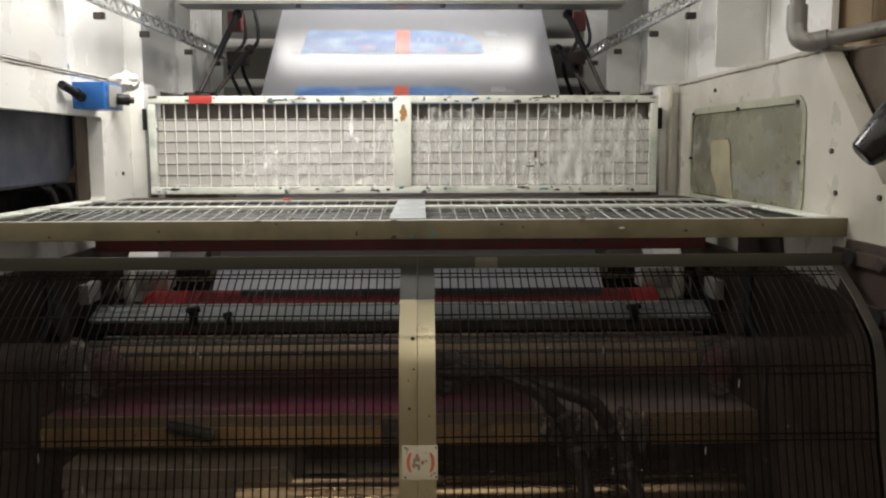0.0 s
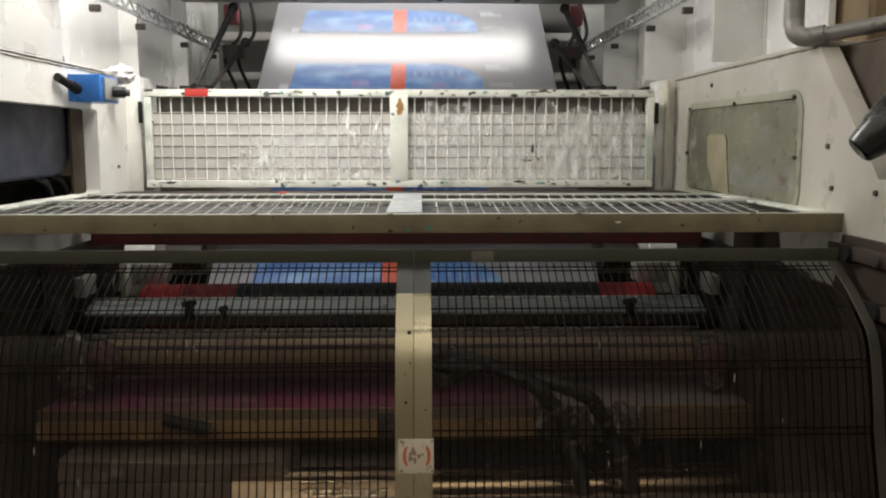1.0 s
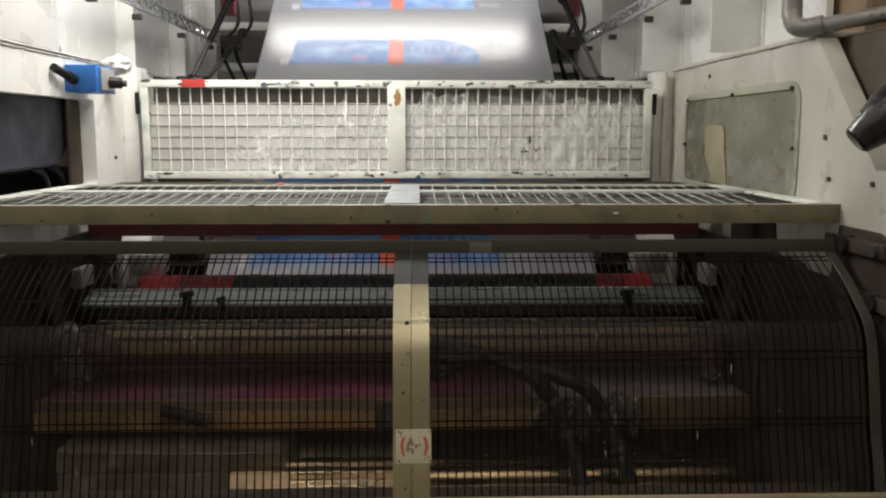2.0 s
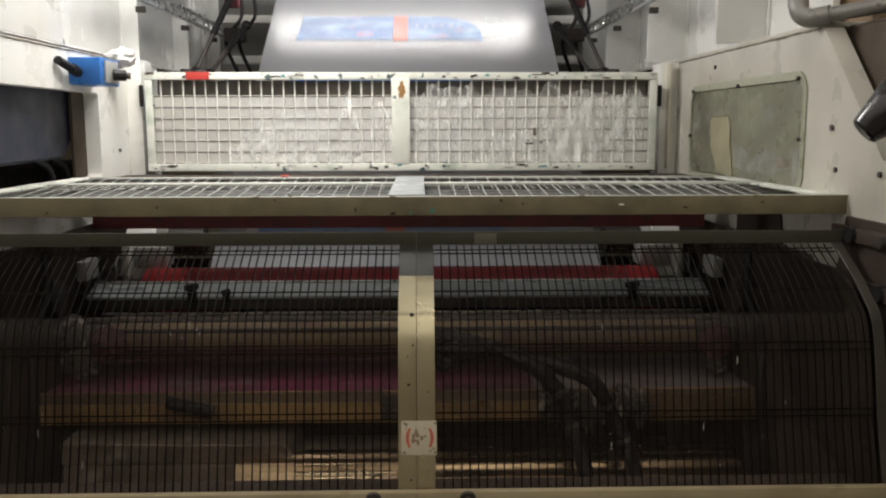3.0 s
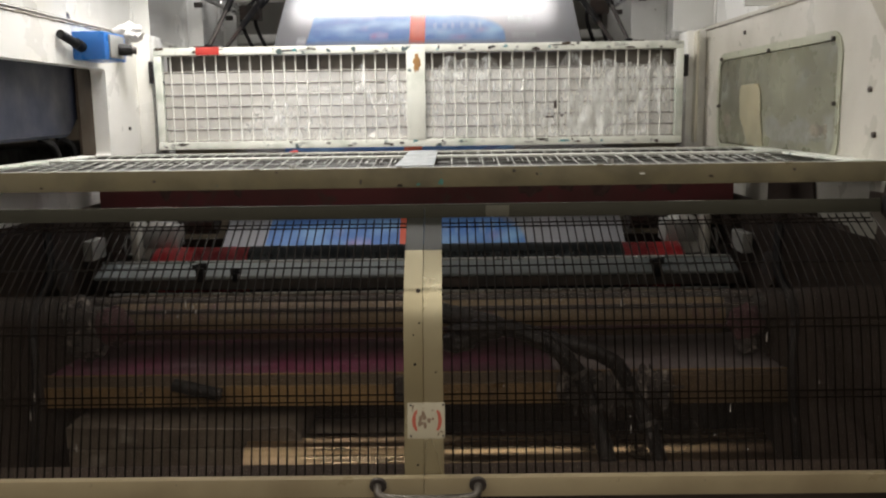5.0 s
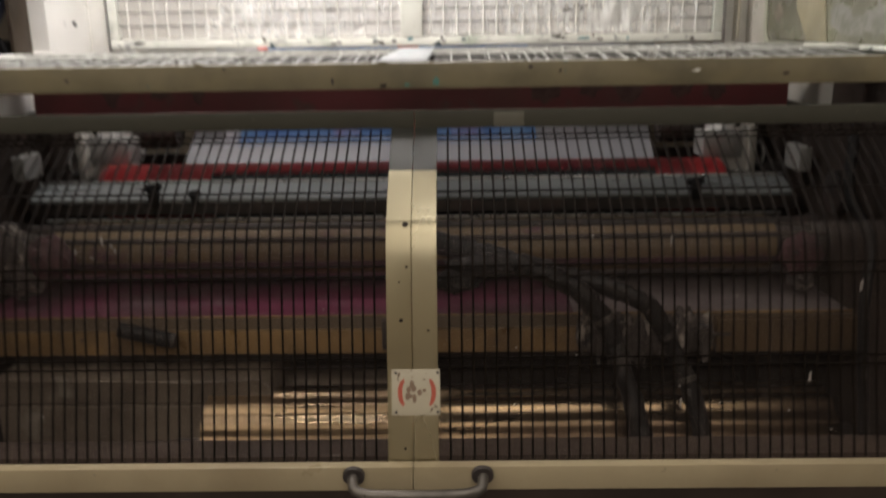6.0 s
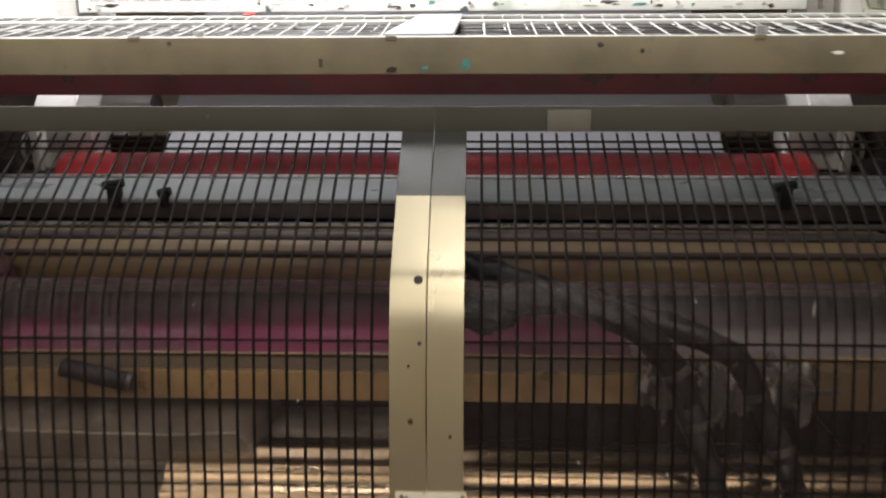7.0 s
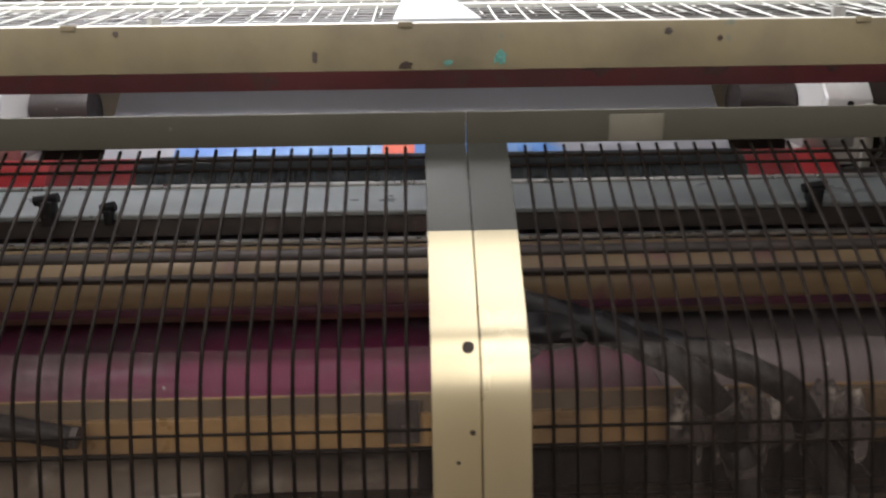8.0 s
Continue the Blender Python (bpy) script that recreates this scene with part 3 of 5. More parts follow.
for sx in (-1, 1):
    cx = -0.08
    gas_spring((cx + sx * 0.76, 2.3, 2.12), (cx + sx * 0.90, 2.1, 1.74))
    gas_spring((cx + sx * 0.74, 2.45, 1.98), (cx + sx * 0.86, 2.2, 1.74))
    bk = thing("hinge_block", (cx + sx * 0.9, 2.12, 1.70), "black hinge block at the foot of the gas springs", "hinge", "hinge blocks")
    part("block", B(cx + sx * 0.9 - 0.05, cx + sx * 0.9 + 0.05, 2.08, 2.18, 1.69, 1.75, 0.008), DARK, bk)
    part("pin", R((cx + sx * 0.9 - 0.07, 2.13, 1.745), (cx + sx * 0.9 + 0.07, 2.13, 1.745), 0.012, 10), BLACK, bk)

# rear of the unit: cross rails, rollers and cables behind the film
rear = thing("rear_frame", (0, 3.5, 0), "grey rear frame of the press with cross rails, brackets and cables", "machine frame")
part("back_plate", B(-1.3, 1.2, 3.75, 3.80, 0.0, 2.75, 0.003), GREY, rear)
for z in (1.72, 1.86, 2.08, 2.3):
    part("cross_rail", B(-1.15, 1.0, 3.3 - 0.2 * (z - 1.7), 3.36 - 0.2 * (z - 1.7), z, z + 0.045, 0.003), WHITE if z > 1.8 else GREY, rear)
for x in (-1.0, -0.93, 0.80, 0.87):
    part("cable", tube(bmesh.new(), spline([(x, 3.1, 2.35), (x + 0.05, 3.0, 2.1), (x - 0.03, 2.95, 1.95), (x + 0.04, 3.0, 1.7), (x, 3.05, 1.3)]), 0.010), BLACK, rear, "black cable")
for x in (-0.98, 0.83):
    part("bracket", B(x - 0.05, x + 0.05, 2.9, 3.0, 1.95, 2.02, 0.006), DARK, rear, "dark bracket")
    part("clamp", B(x - 0.03, x + 0.04, 2.85, 2.92, 2.12, 2.22, 0.006), REDBAR, rear, "dull red clamp")

# blue box with knobs on the left ledge
bb = thing("blue_control_box", (-1.05, 1.1, 1.637), "blue enamelled box with black knobs fixed to the side frame", "control box")
part("box_body", B(-1.099, -1.0, 1.03, 1.20, 1.637, 1.722, 0.004), BLUE, bb)
part("side_plate", B(-0.999, -0.992, 1.06, 1.17, 1.645, 1.715, 0.002), GREY, bb, "grey face plate")
part("lever", R((-1.072, 1.00, 1.682), (-1.085, 0.92, 1.705), 0.013, 12), BLACK, bb, "black lever")
part("lever_boss", R((-1.07, 1.03, 1.675), (-1.072, 0.995, 1.684), 0.017, 12), BLACK, bb)
part("knob", R((-0.991, 1.12, 1.672), (-0.955, 1.135, 1.670), 0.018, 10), BLACK, bb, "black knob")
part("knob_stem", R((-0.955, 1.135, 1.670), (-0.942, 1.14, 1.669), 0.011, 10), DARK, bb)
single("white_rag", rumpled(bmesh.new(), (-1.045, 1.36, 1.745), (0.05, 0.04, 0.035), 3), mat("white_rag", (0.66, 0.64, 0.62), 0.85, bump=0.003, bscale=40), (-1.045, 1.36, 1.72), "crumpled white rag tucked behind the blue box", "rag")

# pipe, board and lamp head at the right
def lathe_on(a, b, profile):
    """A turned body along the line from a to b."""
    a, b = Vector(a), Vector(b)
    m = Matrix.Translation(a) @ (b - a).to_track_quat("X", "Z").to_matrix().to_4x4()
    bm = lathe(bmesh.new(), 0, profile, (0, 0), 24)
    bmesh.ops.transform(bm, matrix=m, verts=bm.verts)
    return bm


pp = thing("pipe_run", (1.02, 0.45, 1.8), "grey conduit pipe with an elbow beside the side frame", "pipe")
part("riser", R((0.955, 0.46, 1.81), (0.955, 0.46, 2.75), 0.019), PIPE, pp)
part("collar", R((0.955, 0.46, 1.80), (0.955, 0.46, 1.865), 0.025), PIPE, pp)
part("elbow", tube(bmesh.new(), spline([(0.955, 0.46, 1.82), (0.957, 0.45, 1.785), (0.975, 0.43, 1.770), (1.01, 0.40, 1.775)], 5), 0.024, 14), PIPE, pp)
part("branch", R((1.0, 0.41, 1.773), (1.51, -0.1, 1.845), 0.019), PIPE, pp)
bd = thing("brown_board", (1.5, 0.42, 0), "brown fibreboard cabinet beyond the side frame", "cabinet")
part("body", B(1.125, 1.9, 0.42, 0.9, 0, 2.6, 0.004), CARD, bd)
part("door", B(1.15, 1.86, 0.405, 0.418, 0.2, 1.70, 0.003), CARD, bd, "dull brown door")
part("cover", B(1.125, 1.9, 0.39, 0.418, 1.72, 2.58, 0.003), CARD, bd)
sh = thing("brown_shield", (1.07, 0.0, 0), "dark brown sheet shield beyond the sloping side plate", "shield")
part("sheet", B(1.062, 1.070, -0.6, 0.405, 0.0, 1.742, 0.002), SHIELD, sh)
part("edge", R((1.066, -0.6, 1.744), (1.066, 0.405, 1.744), 0.005, 8), SHIELD, sh)
lh = thing("work_lamp", (1.1, -0.05, 1.58), "black work lamp head on an arm", "lamp")
part("head", lathe_on((0.890, -0.02, 1.492), (1.02, -0.05, 1.612), [(0.0, 0.024), (0.004, 0.030), (0.02, 0.035), (0.09, 0.054), (0.15, 0.058), (0.17, 0.045)]), mat("black_lamp_enamel", (0.012, 0.011, 0.011), 0.3, 0, (0.02, 0.018, 0.017), 20), lh)
part("arm", R((1.0, -0.045, 1.595), (1.5, -0.2, 1.72), 0.014, 12), BLACK, lh)
part("post", R((1.5, -0.2, 0.0), (1.5, -0.2, 1.73), 0.02, 12), BLACK, lh)

# ---- grated shelf ----
TEALMARK = mat("teal_mark", (0.07, 0.22, 0.19), 0.5)
shelf = thing("grated_shelf", (-0.05, 0.6, 1.30), "pale painted shelf guard with two sagging wire grates", "machine guard")
SX0, SX1, SY0, SY1, SZ = -1.10, 1.006, 0.238, 1.03, 1.345
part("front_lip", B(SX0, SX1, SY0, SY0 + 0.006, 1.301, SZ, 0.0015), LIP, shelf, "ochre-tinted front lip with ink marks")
part("front_rail", B(SX0, SX1, SY0 + 0.007, SY0 + 0.024, SZ - 0.006, SZ, 0.001), GRATE, shelf)
part("rear_rail", B(SX0, XR - 0.003, SY1 - 0.035, SY1, SZ - 0.006, SZ, 0.001), GRATE, shelf)
part("middle_bar", B(SX0, XR - 0.003, 0.688, 0.755, SZ - 0.005, SZ + 0.001, 0.001), GRATE, shelf)
part("centre_plate", B(-0.072, 0.014, SY0 + 0.026, SY1 - 0.036, SZ - 0.004, SZ + 0.003, 0.001), mat("scuffed_plate", (0.33, 0.35, 0.36), 0.42, 0, (0.24, 0.26, 0.26), 12, (0.4, 0.7), (0.12, 0.12, 0.12), 50, (0.68, 0.76), 0.0004), shelf, "scuffed grey plate")
GREYWIRE = mat("grimed_wire", (0.13, 0.13, 0.12), 0.5, 0, (0.30, 0.30, 0.28), 25, (0.5, 0.7))
for k in range(15):
    y = 0.283 + 0.048 * k
    if not 0.68 < y < 0.76:
        z = SZ - 0.004 - (0.022 * (1 - ((y - 0.258) / 0.442) ** 2) if y < 0.7 else 0.018 * (1 - ((y - 0.745) / 0.253) ** 2))
        for a, b in ((XL + 0.06, -0.073), (0.015, XR - 0.055)):
            part("cross_wire", R((a, y, z), (b, y, z), 0.0011, 5), GREYWIRE, shelf)
part("end_rail", B(XL + 0.003, XL + 0.06, SY0 + 0.046, SY1 - 0.036, SZ - 0.006, SZ, 0.001), MINT, shelf)
part("end_rail", B(XR - 0.055, XR - 0.003, SY0 + 0.046, SY1 - 0.036, SZ - 0.006, SZ, 0.001), MINT, shelf)
part("rear_skirt", B(SX0, XR - 0.003, SY1 + 0.001, SY1 + 0.005, 1.27, SZ, 0.001), SOOT, shelf)
part("rear_tray", B(XL + 0.003, XR - 0.003, SY1 + 0.006, 1.069, 1.318, 1.326, 0.001), SOOT, shelf, "dark inked tray")
part("rear_tray", B(XL + 0.003, XR - 0.003, 1.311, 1.51, 1.318, 1.326, 0.001), SOOT, shelf, "dark inked tray")
# added sheet: cuts down the lamp light that falls through the slit
part("rear_window", B(XL + 0.003, XR - 0.003, 1.070, 1.310, 1.320, 1.322, 0), SHEETDIM, shelf, "clear sheet added in the slit to dim the light on the film")
part("under_plate", B(XL + 0.003, XR - 0.003, SY0 + 0.012, SY1 - 0.004, 1.303, 1.305, 0), SHEET, shelf, "clear sheet added in the slit to dim the light on the film under the grates")


def sag_wire_mesh(y0, y1, depth):
    bm = bmesh.new()
    n = 12
    pts = [Vector((0, y0 + (y1 - y0) * k / n, SZ - 0.001 - depth * (1 - (k / n) ** 2))) for k in range(n + 1)]
    tube(bm, pts, 0.0013, 5)
    return mesh_of("grate_wire", bm, GRATE)


wires = [sag_wire_mesh(0.258, 0.70, 0.022), sag_wire_mesh(0.745, 0.998, 0.018)]
x = XL + 0.075
while x < XR - 0.07:
    if not -0.08 < x < 0.02:
        for me in wires:
            w = new("grate_wire", me)
            w.parent = shelf
            w.location = Vector((x, 0, 0)) - shelf.location
    x += 0.040
single("red_scrap", rumpled(bmesh.new(), (-0.43, 1.012, 1.349), (0.014, 0.010, 0.004), 5, 0.2), REDTAPE, (-0.43, 1.012, 1.346), "small red scrap lying on the grated shelf", "scrap")
single("pale_nut", R((-0.30, 0.262, SZ), (-0.30, 0.262, SZ + 0.007), 0.007, 6), ZINC, (-0.30, 0.262, SZ), "small pale nut on the shelf rail", "nut")
single("pale_nut", R((0.43, 0.40, SZ - 0.012), (0.43, 0.40, SZ + 0.004), 0.008, 6), ZINC, (0.43, 0.40, SZ - 0.012), "small pale nut caught in the grate", "nut")

for x, z, w, h, m in ((-0.146, 1.315, 0.004, 0.008, DARK), (-0.06, 1.306, 0.010, 0.005, SOOT), (0.03, 1.313, 0.009, 0.009, TEALMARK), (-0.02, 1.308, 0.007, 0.004, TEALMARK), (0.19, 1.335, 0.006, 0.005, DARK), (0.24, 1.328, 0.004, 0.004, SOOT), (-0.33, 1.338, 0.004, 0.004, DARK), (0.47, 1.325, 0.010, 0.003, WHITEWIRE), (-0.60, 1.322, 0.006, 0.004, DARK), (0.62, 1.318, 0.008, 0.004, SOOT), (0.80, 1.33, 0.005, 0.004, DARK), (-0.85, 1.31, 0.007, 0.003, SOOT)):
    part("ink_mark", rumpled(bmesh.new(), (x, SY0 - 0.0004, z), (w * 0.55, 0.0005, h * 0.6), int(abs(x) * 99), 0.9), m, shelf)
for x in (-0.38, -0.067, 0.37, 0.78):
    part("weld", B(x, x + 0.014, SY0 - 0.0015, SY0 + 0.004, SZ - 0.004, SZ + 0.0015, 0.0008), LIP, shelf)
DRIED = mat("dried_ink", (0.15, 0.085, 0.075), 0.6, 0, (0.10, 0.05, 0.05), 40, (0.4, 0.6))
# red bar with ink drips under the lip
rb = thing("red_cross_bar", (-0.05, 1.1, 1.17), "dull red cross bar with dried ink drips", "bar")
part("bar", B(-1.06, 0.94, 1.05, 1.11, 1.177, 1.275, 0.004), REDBAR, rb)
for x, w, h in ((-0.72, 0.05, 0.04), (-0.62, 0.03, 0.05), (0.30, 0.07, 0.06), (0.42, 0.05, 0.045), (0.52, 0.06, 0.06), (0.66, 0.05, 0.05), (0.75, 0.04, 0.06), (-0.85, 0.04, 0.05)):
    part("drip", rumpled(bmesh.new(), (x, 1.0495, 1.262 - h / 2), (w / 2, 0.0012, h / 2), int(abs(x) * 50), 0.8), DRIED, rb, "dried ink drips")
for sx in (-1, 1):
    bl = thing("bearing_block", (-0.05 + sx * 0.86, 1.22, 1.0), "pale bearing block with a dark end roller", "bearing", "bearing blocks")
    part("block", prism(bmesh.new(), [(1.16, 0.99), (1.16, 1.13), (1.20, 1.17), (1.34, 1.17), (1.34, 0.99)], "x", -0.05 + sx * 0.90 - 0.05, -0.05 + sx * 0.90 + 0.05, 0.004), WHITE, bl)
    part("end_roller", R((-0.05 + sx * 0.72, 1.34, 1.10), (-0.05 + sx * 0.845, 1.34, 1.10), 0.05, 24), DARK, bl, "dark end roller")
    part("screw", R((-0.05 + sx * 0.90, 1.155, 1.12), (-0.05 + sx * 0.90, 1.16, 1.12), 0.006, 8), BLACK, bl)

# ---- upright wire panel behind the shelf ----
PY = 1.53
pan = thing("panel_guard", (-0.06, PY, 1.333), "mint-white wire panel guard covered in dirty plastic film, splashed with ink", "machine guard")
PX0, PX1, PZ0, PZ1 = -1.020, 0.898, 1.335, 1.705
part("top_rail", B(PX0, PX1, PY - 0.012, PY + 0.025, PZ1 - 0.027, PZ1, 0.002), MINT, pan)
part("bottom_rail", B(PX0, PX1, PY - 0.012, PY + 0.025, PZ0 + 0.004, PZ0 + 0.031, 0.002), MINT, pan)
part("left_stile", B(PX0, PX0 + 0.027, PY - 0.011, PY + 0.024, PZ0 + 0.032, PZ1 - 0.028, 0.002), MINT, pan)
part("right_stile", B(PX1 - 0.028, PX1, PY - 0.011, PY + 0.024, PZ0 + 0.032, PZ1 - 0.028, 0.002), MINT, pan)
part("centre_stile", B(-0.104, -0.036, PY - 0.014, PY + 0.022, PZ0 + 0.03, PZ1 - 0.02, 0.002), MINT, pan)
bm = bmesh.new()
rod(bm, (0, PY + 0.006, PZ0 + 0.030), (0, PY + 0.006, PZ1 - 0.026), 0.0033, 8)
me = mesh_of("panel_wire", bm, mat("pale_panel_wire", (0.64, 0.63, 0.58), 0.45, 0, (0.50, 0.50, 0.45), 20, (0.5, 0.75)))
x = PX0 + 0.055
while x < PX1 - 0.045:
    if not -0.11 < x < -0.03:
        w = new("panel_wire", me)
        w.parent = pan
        w.location = Vector((x, 0, 0)) - pan.location
    x += 0.0415
# cross wires coloured dark to draw the shadow dashes along them
mat_cross = mat("shadowed_cross_wire", (0.25, 0.235, 0.205), 0.5, 0, (0.16, 0.15, 0.13), 20)
for k in range(7):
    z = PZ1 - 0.087 - 0.0415 * k
    for a, b in ((PX0 + 0.027, -0.104), (-0.036, PX1 - 0.028)):
        part("panel_wire", R((a, PY + 0.0076, z), (b, PY + 0.0076, z), 0.0034, 8), mat_cross, pan, "cross wire, its shadow put into a dark colour")


def wavy_sheet(x0, x1, z0, z1, y, nx, nz, seed, amp, torn=0.0, slope=0.0):
    """A thin rippled sheet; its upper edge may be torn and fall off to one side."""
    bm = bmesh.new()

    def top(i):
        u = i / nx
        return z1 - max(slope * (0.5 - u), 0) * 2 - max(-slope * (u - 0.5), 0) * 2 - torn * (0.5 + noise.noise(Vector((i * 0.17, seed, 3)))) if torn else z1

    rows = [[bm.verts.new((x0 + (x1 - x0) * i / nx, y + amp * noise.noise(Vector((i * 0.35 + seed, j * 0.16, seed))), z0 + (top(i) - z0) * j / nz)) for i in range(nx + 1)] for j in range(nz + 1)]
    for a, b in zip(rows, rows[1:]):
        for i in range(nx):
            bm.faces.new((a[i], a[i + 1], b[i + 1], b[i]))
    got = bmesh.ops.solidify(bm, geom=bm.faces[:], thickness=0.0008)
    return bm


part("back_sheet", wavy_sheet(PX0 + 0.03, PX1 - 0.03, PZ0 + 0.03, PZ1 - 0.085, PY + 0.0072, 20, 6, 2.0, 0.0004),
     mat("pale_back_sheet", (0.90, 0.88, 0.83), 0.4, 0, (0.82, 0.79, 0.72), 3, (0.45, 0.8)), pan, "pale sheet behind the wires")
films = [part("plastic_film", wavy_sheet(-0.72, -0.105, PZ0 + 0.036, PZ1 - 0.085, PY - 0.002, 60, 22, 7.0, 0.013, 0.11, 0.05), PLASTIC, pan, "crumpled dirty clear plastic")]
films.append(part("plastic_film", wavy_sheet(-0.035, 0.855, PZ0 + 0.036, PZ1 - 0.02, PY - 0.003, 84, 24, 11.0, 0.013, 0.08, -0.01), PLASTICTHIN, pan, "crumpled dirty clear plastic"))
for f in films:
    f.visible_shadow = False
# added strip: its colour stands for the shaded opening behind the top row
part("shade_strip", B(PX0 + 0.036, PX1 - 0.037, PY + 0.030, PY + 0.034, PZ1 - 0.10, PZ1 - 0.03, 0.0005), mat("opening_shade", (0.17, 0.155, 0.135), 0.7, 0, (0.10, 0.09, 0.08), 9), pan, "added strip coloured as the dark opening behind the top row")
part("red_tape", B(-0.865, -0.78, PY - 0.0145, PY - 0.0125, PZ1 - 0.027, PZ1 + 0.001, 0.0004), REDTAPE, pan, "strip of red tape")
rnd = random.Random(12)
TEAL = mat("teal_ink", (0.10, 0.28, 0.30), 0.5)
for k in range(84):
    c = rnd.choice((-0.95, -0.5, -0.2, 0.1, 0.35, 0.5, 0.62, 0.8))
    x, w = min(max(rnd.gauss(c, 0.08), PX0 + 0.02), PX1 - 0.02), rnd.uniform(0.002, 0.009)
    z = rnd.choice((PZ1 - rnd.uniform(0.004, 0.022), PZ1 - rnd.uniform(0.004, 0.022), PZ0 + rnd.uniform(0.009, 0.027)))
    part("ink_splash", rumpled(bmesh.new(), (x, PY - 0.0122, z), (w * rnd.choice((1, 1, 2.2)), 0.0007, rnd.uniform(0.0015, 0.005)), k, 1.1), rnd.choice((DULLEDGE, SHIELD, DARK, TEAL, GREY, GRATE)), pan)
part("rust_patch", rumpled(bmesh.new(), (-0.066, PY - 0.0145, PZ1 - 0.066), (0.011, 0.0008, 0.024), 9, 1.1), mat("rust", (0.34, 0.18, 0.06), 0.7), pan, "rusty patch")
for x, z, w, l in ((0.43, 1.47, 0.01, 0.028), (0.40, 1.437, 0.03, 0.006), (0.455, 1.44, 0.008, 0.01)):
    part("dark_patch", B(x, x + w, PY - 0.016, PY - 0.0145, z, z + l, 0.0005), DARK, pan)

# ---- running film ----
WY, WZ = 1.244, 0.979                       # a point on the film's plane
CU, SU = 0.8102, 0.5862                     # its rise: cosine and sine
LOW, HIGH, TURN_R = -0.16, 2.55, 0.09       # ends of the straight run, radius of the turns
WX0, WX1 = -0.745, 0.652
PERIOD, SPEED, PHASE, LAG = 0.5375, 2.296, 0.2066, 0.25
COUNT = 11


def on_film(s, lift=0.0):
    """Place in y, z of a point s metres up the film, lifted off it."""
    return WY + CU * s - SU * lift, WZ + SU * s + CU * lift


web = thing("printed_film", (-0.05, WY, WZ), "white plastic film with blue printed panels over the rubber roller", "plastic film")
bm = bmesh.new()
loop = [(LOW + (HIGH - LOW) * k / 10, 0.0) for k in range(11)]
rows = []
for s, lift in loop:
    rows.append(on_film(s, lift))
ty, tz = on_film(HIGH, -TURN_R)
a0 = math.atan2(CU, -SU)
for k in range(1, 12):
    a = a0 - math.pi * k / 12
    rows.append((ty + TURN_R * math.cos(a), tz + TURN_R * math.sin(a)))
for k in range(10, -1, -1):
    rows.append(on_film(LOW + (HIGH - LOW) * k / 10, -2 * TURN_R))
by, bz = on_film(LOW, -TURN_R)
for k in range(1, 12):
    a = a0 + math.pi - math.pi * k / 12
    rows.append((by + TURN_R * math.cos(a), bz + TURN_R * math.sin(a)))
rings = [[bm.verts.new((x, y, z)) for x in (WX0, WX1)] for y, z in rows]
for a, b in zip(rings, rings[1:] + rings[:1]):
    bm.faces.new((a[0], a[1], b[1], b[0]))
bmesh.ops.recalc_face_normals(bm, faces=bm.faces)
part("film", bm, FILM, web)

# one printed panel, in its own space: x across, y up the film
def local_part(name, bm, material, parent, label=""):
    ob = new(name, mesh_of(name, bm, material))
    ob.parent = parent
    return tagged(ob, label)


edge = [(-0.60, -0.115), (0.31, -0.115)]
edge += [(0.31 - 0.24 * (1 - math.cos(radians(a))), -0.05 + 0.165 * math.sin(radians(a))) for a in range(10, 91, 10)]
edge += [(-0.585, 0.115)]
panel_mesh = mesh_of("print_panel", prism(bmesh.new(), edge, "z", 0.0012, 0.002), PRINTBLUE)
band_mesh = mesh_of("orange_band", B(-0.129, -0.058, -0.116, 0.116, 0.0022, 0.0028, 0), PRINTORANGE)
pale_mesh = mesh_of("pale_edge", B(-0.56, 0.28, -0.1145, -0.096, 0.0021, 0.0026, 0), PRINTWHITE)
bars = []
rnd = random.Random(3)
for k in range(6):
    w = rnd.uniform(0.012, 0.026)
    letter = (-0.02 + k * 0.042, -0.02 + k * 0.042 + w, rnd.uniform(-0.005, 0.01), rnd.uniform(0.03, 0.055), 0.0021, 0.0026)
    bars.append(("white_bar", mesh_of("white_bar", B(*letter, 0), PRINTWHITE)))
PINK = (mat("pink_print", (0.26, 0.15, 0.30), 0.4, 0, (0.20, 0.22, 0.42), 18, (0.4, 0.6)))
extras = [("pink_shape", mesh_of("pink_shape", rumpled(bmesh.new(), (-0.27, -0.06, 0.0023), (0.045, 0.026, 0.0004), 4, 0.3), PINK)),
          ("pink_shape", mesh_of("pink_shape", rumpled(bmesh.new(), (0.10, -0.075, 0.0023), (0.05, 0.015, 0.0004), 6, 0.3), PINK))]
for x0, x1, y0, y1 in ((0.33, 0.44, 0.06, 0.075), (0.33, 0.40, 0.085, 0.10), (-0.645, -0.605, -0.12, -0.07), (0.34, 0.45, -0.075, -0.06)):
    extras.append(("faint_mark", mesh_of("faint_mark", B(x0, x1, y0, y1, 0.0012, 0.0018, 0), PRINTGHOST)))
panels = []
for k in range(COUNT):
    p = new("print_panel", panel_mesh)
    p.parent = web
    tagged(p, "blue printed panel with an orange band")
    for nm, me in (("orange_band", band_mesh), ("pale_edge", pale_mesh), *bars, *extras):
        o = new(nm, me)
        o.parent = p
    panels.append(p)

# ---- rollers ----
RX0, RX1 = -0.914, 0.795
RED_C, RED_R = (1.100, 0.964), 0.075


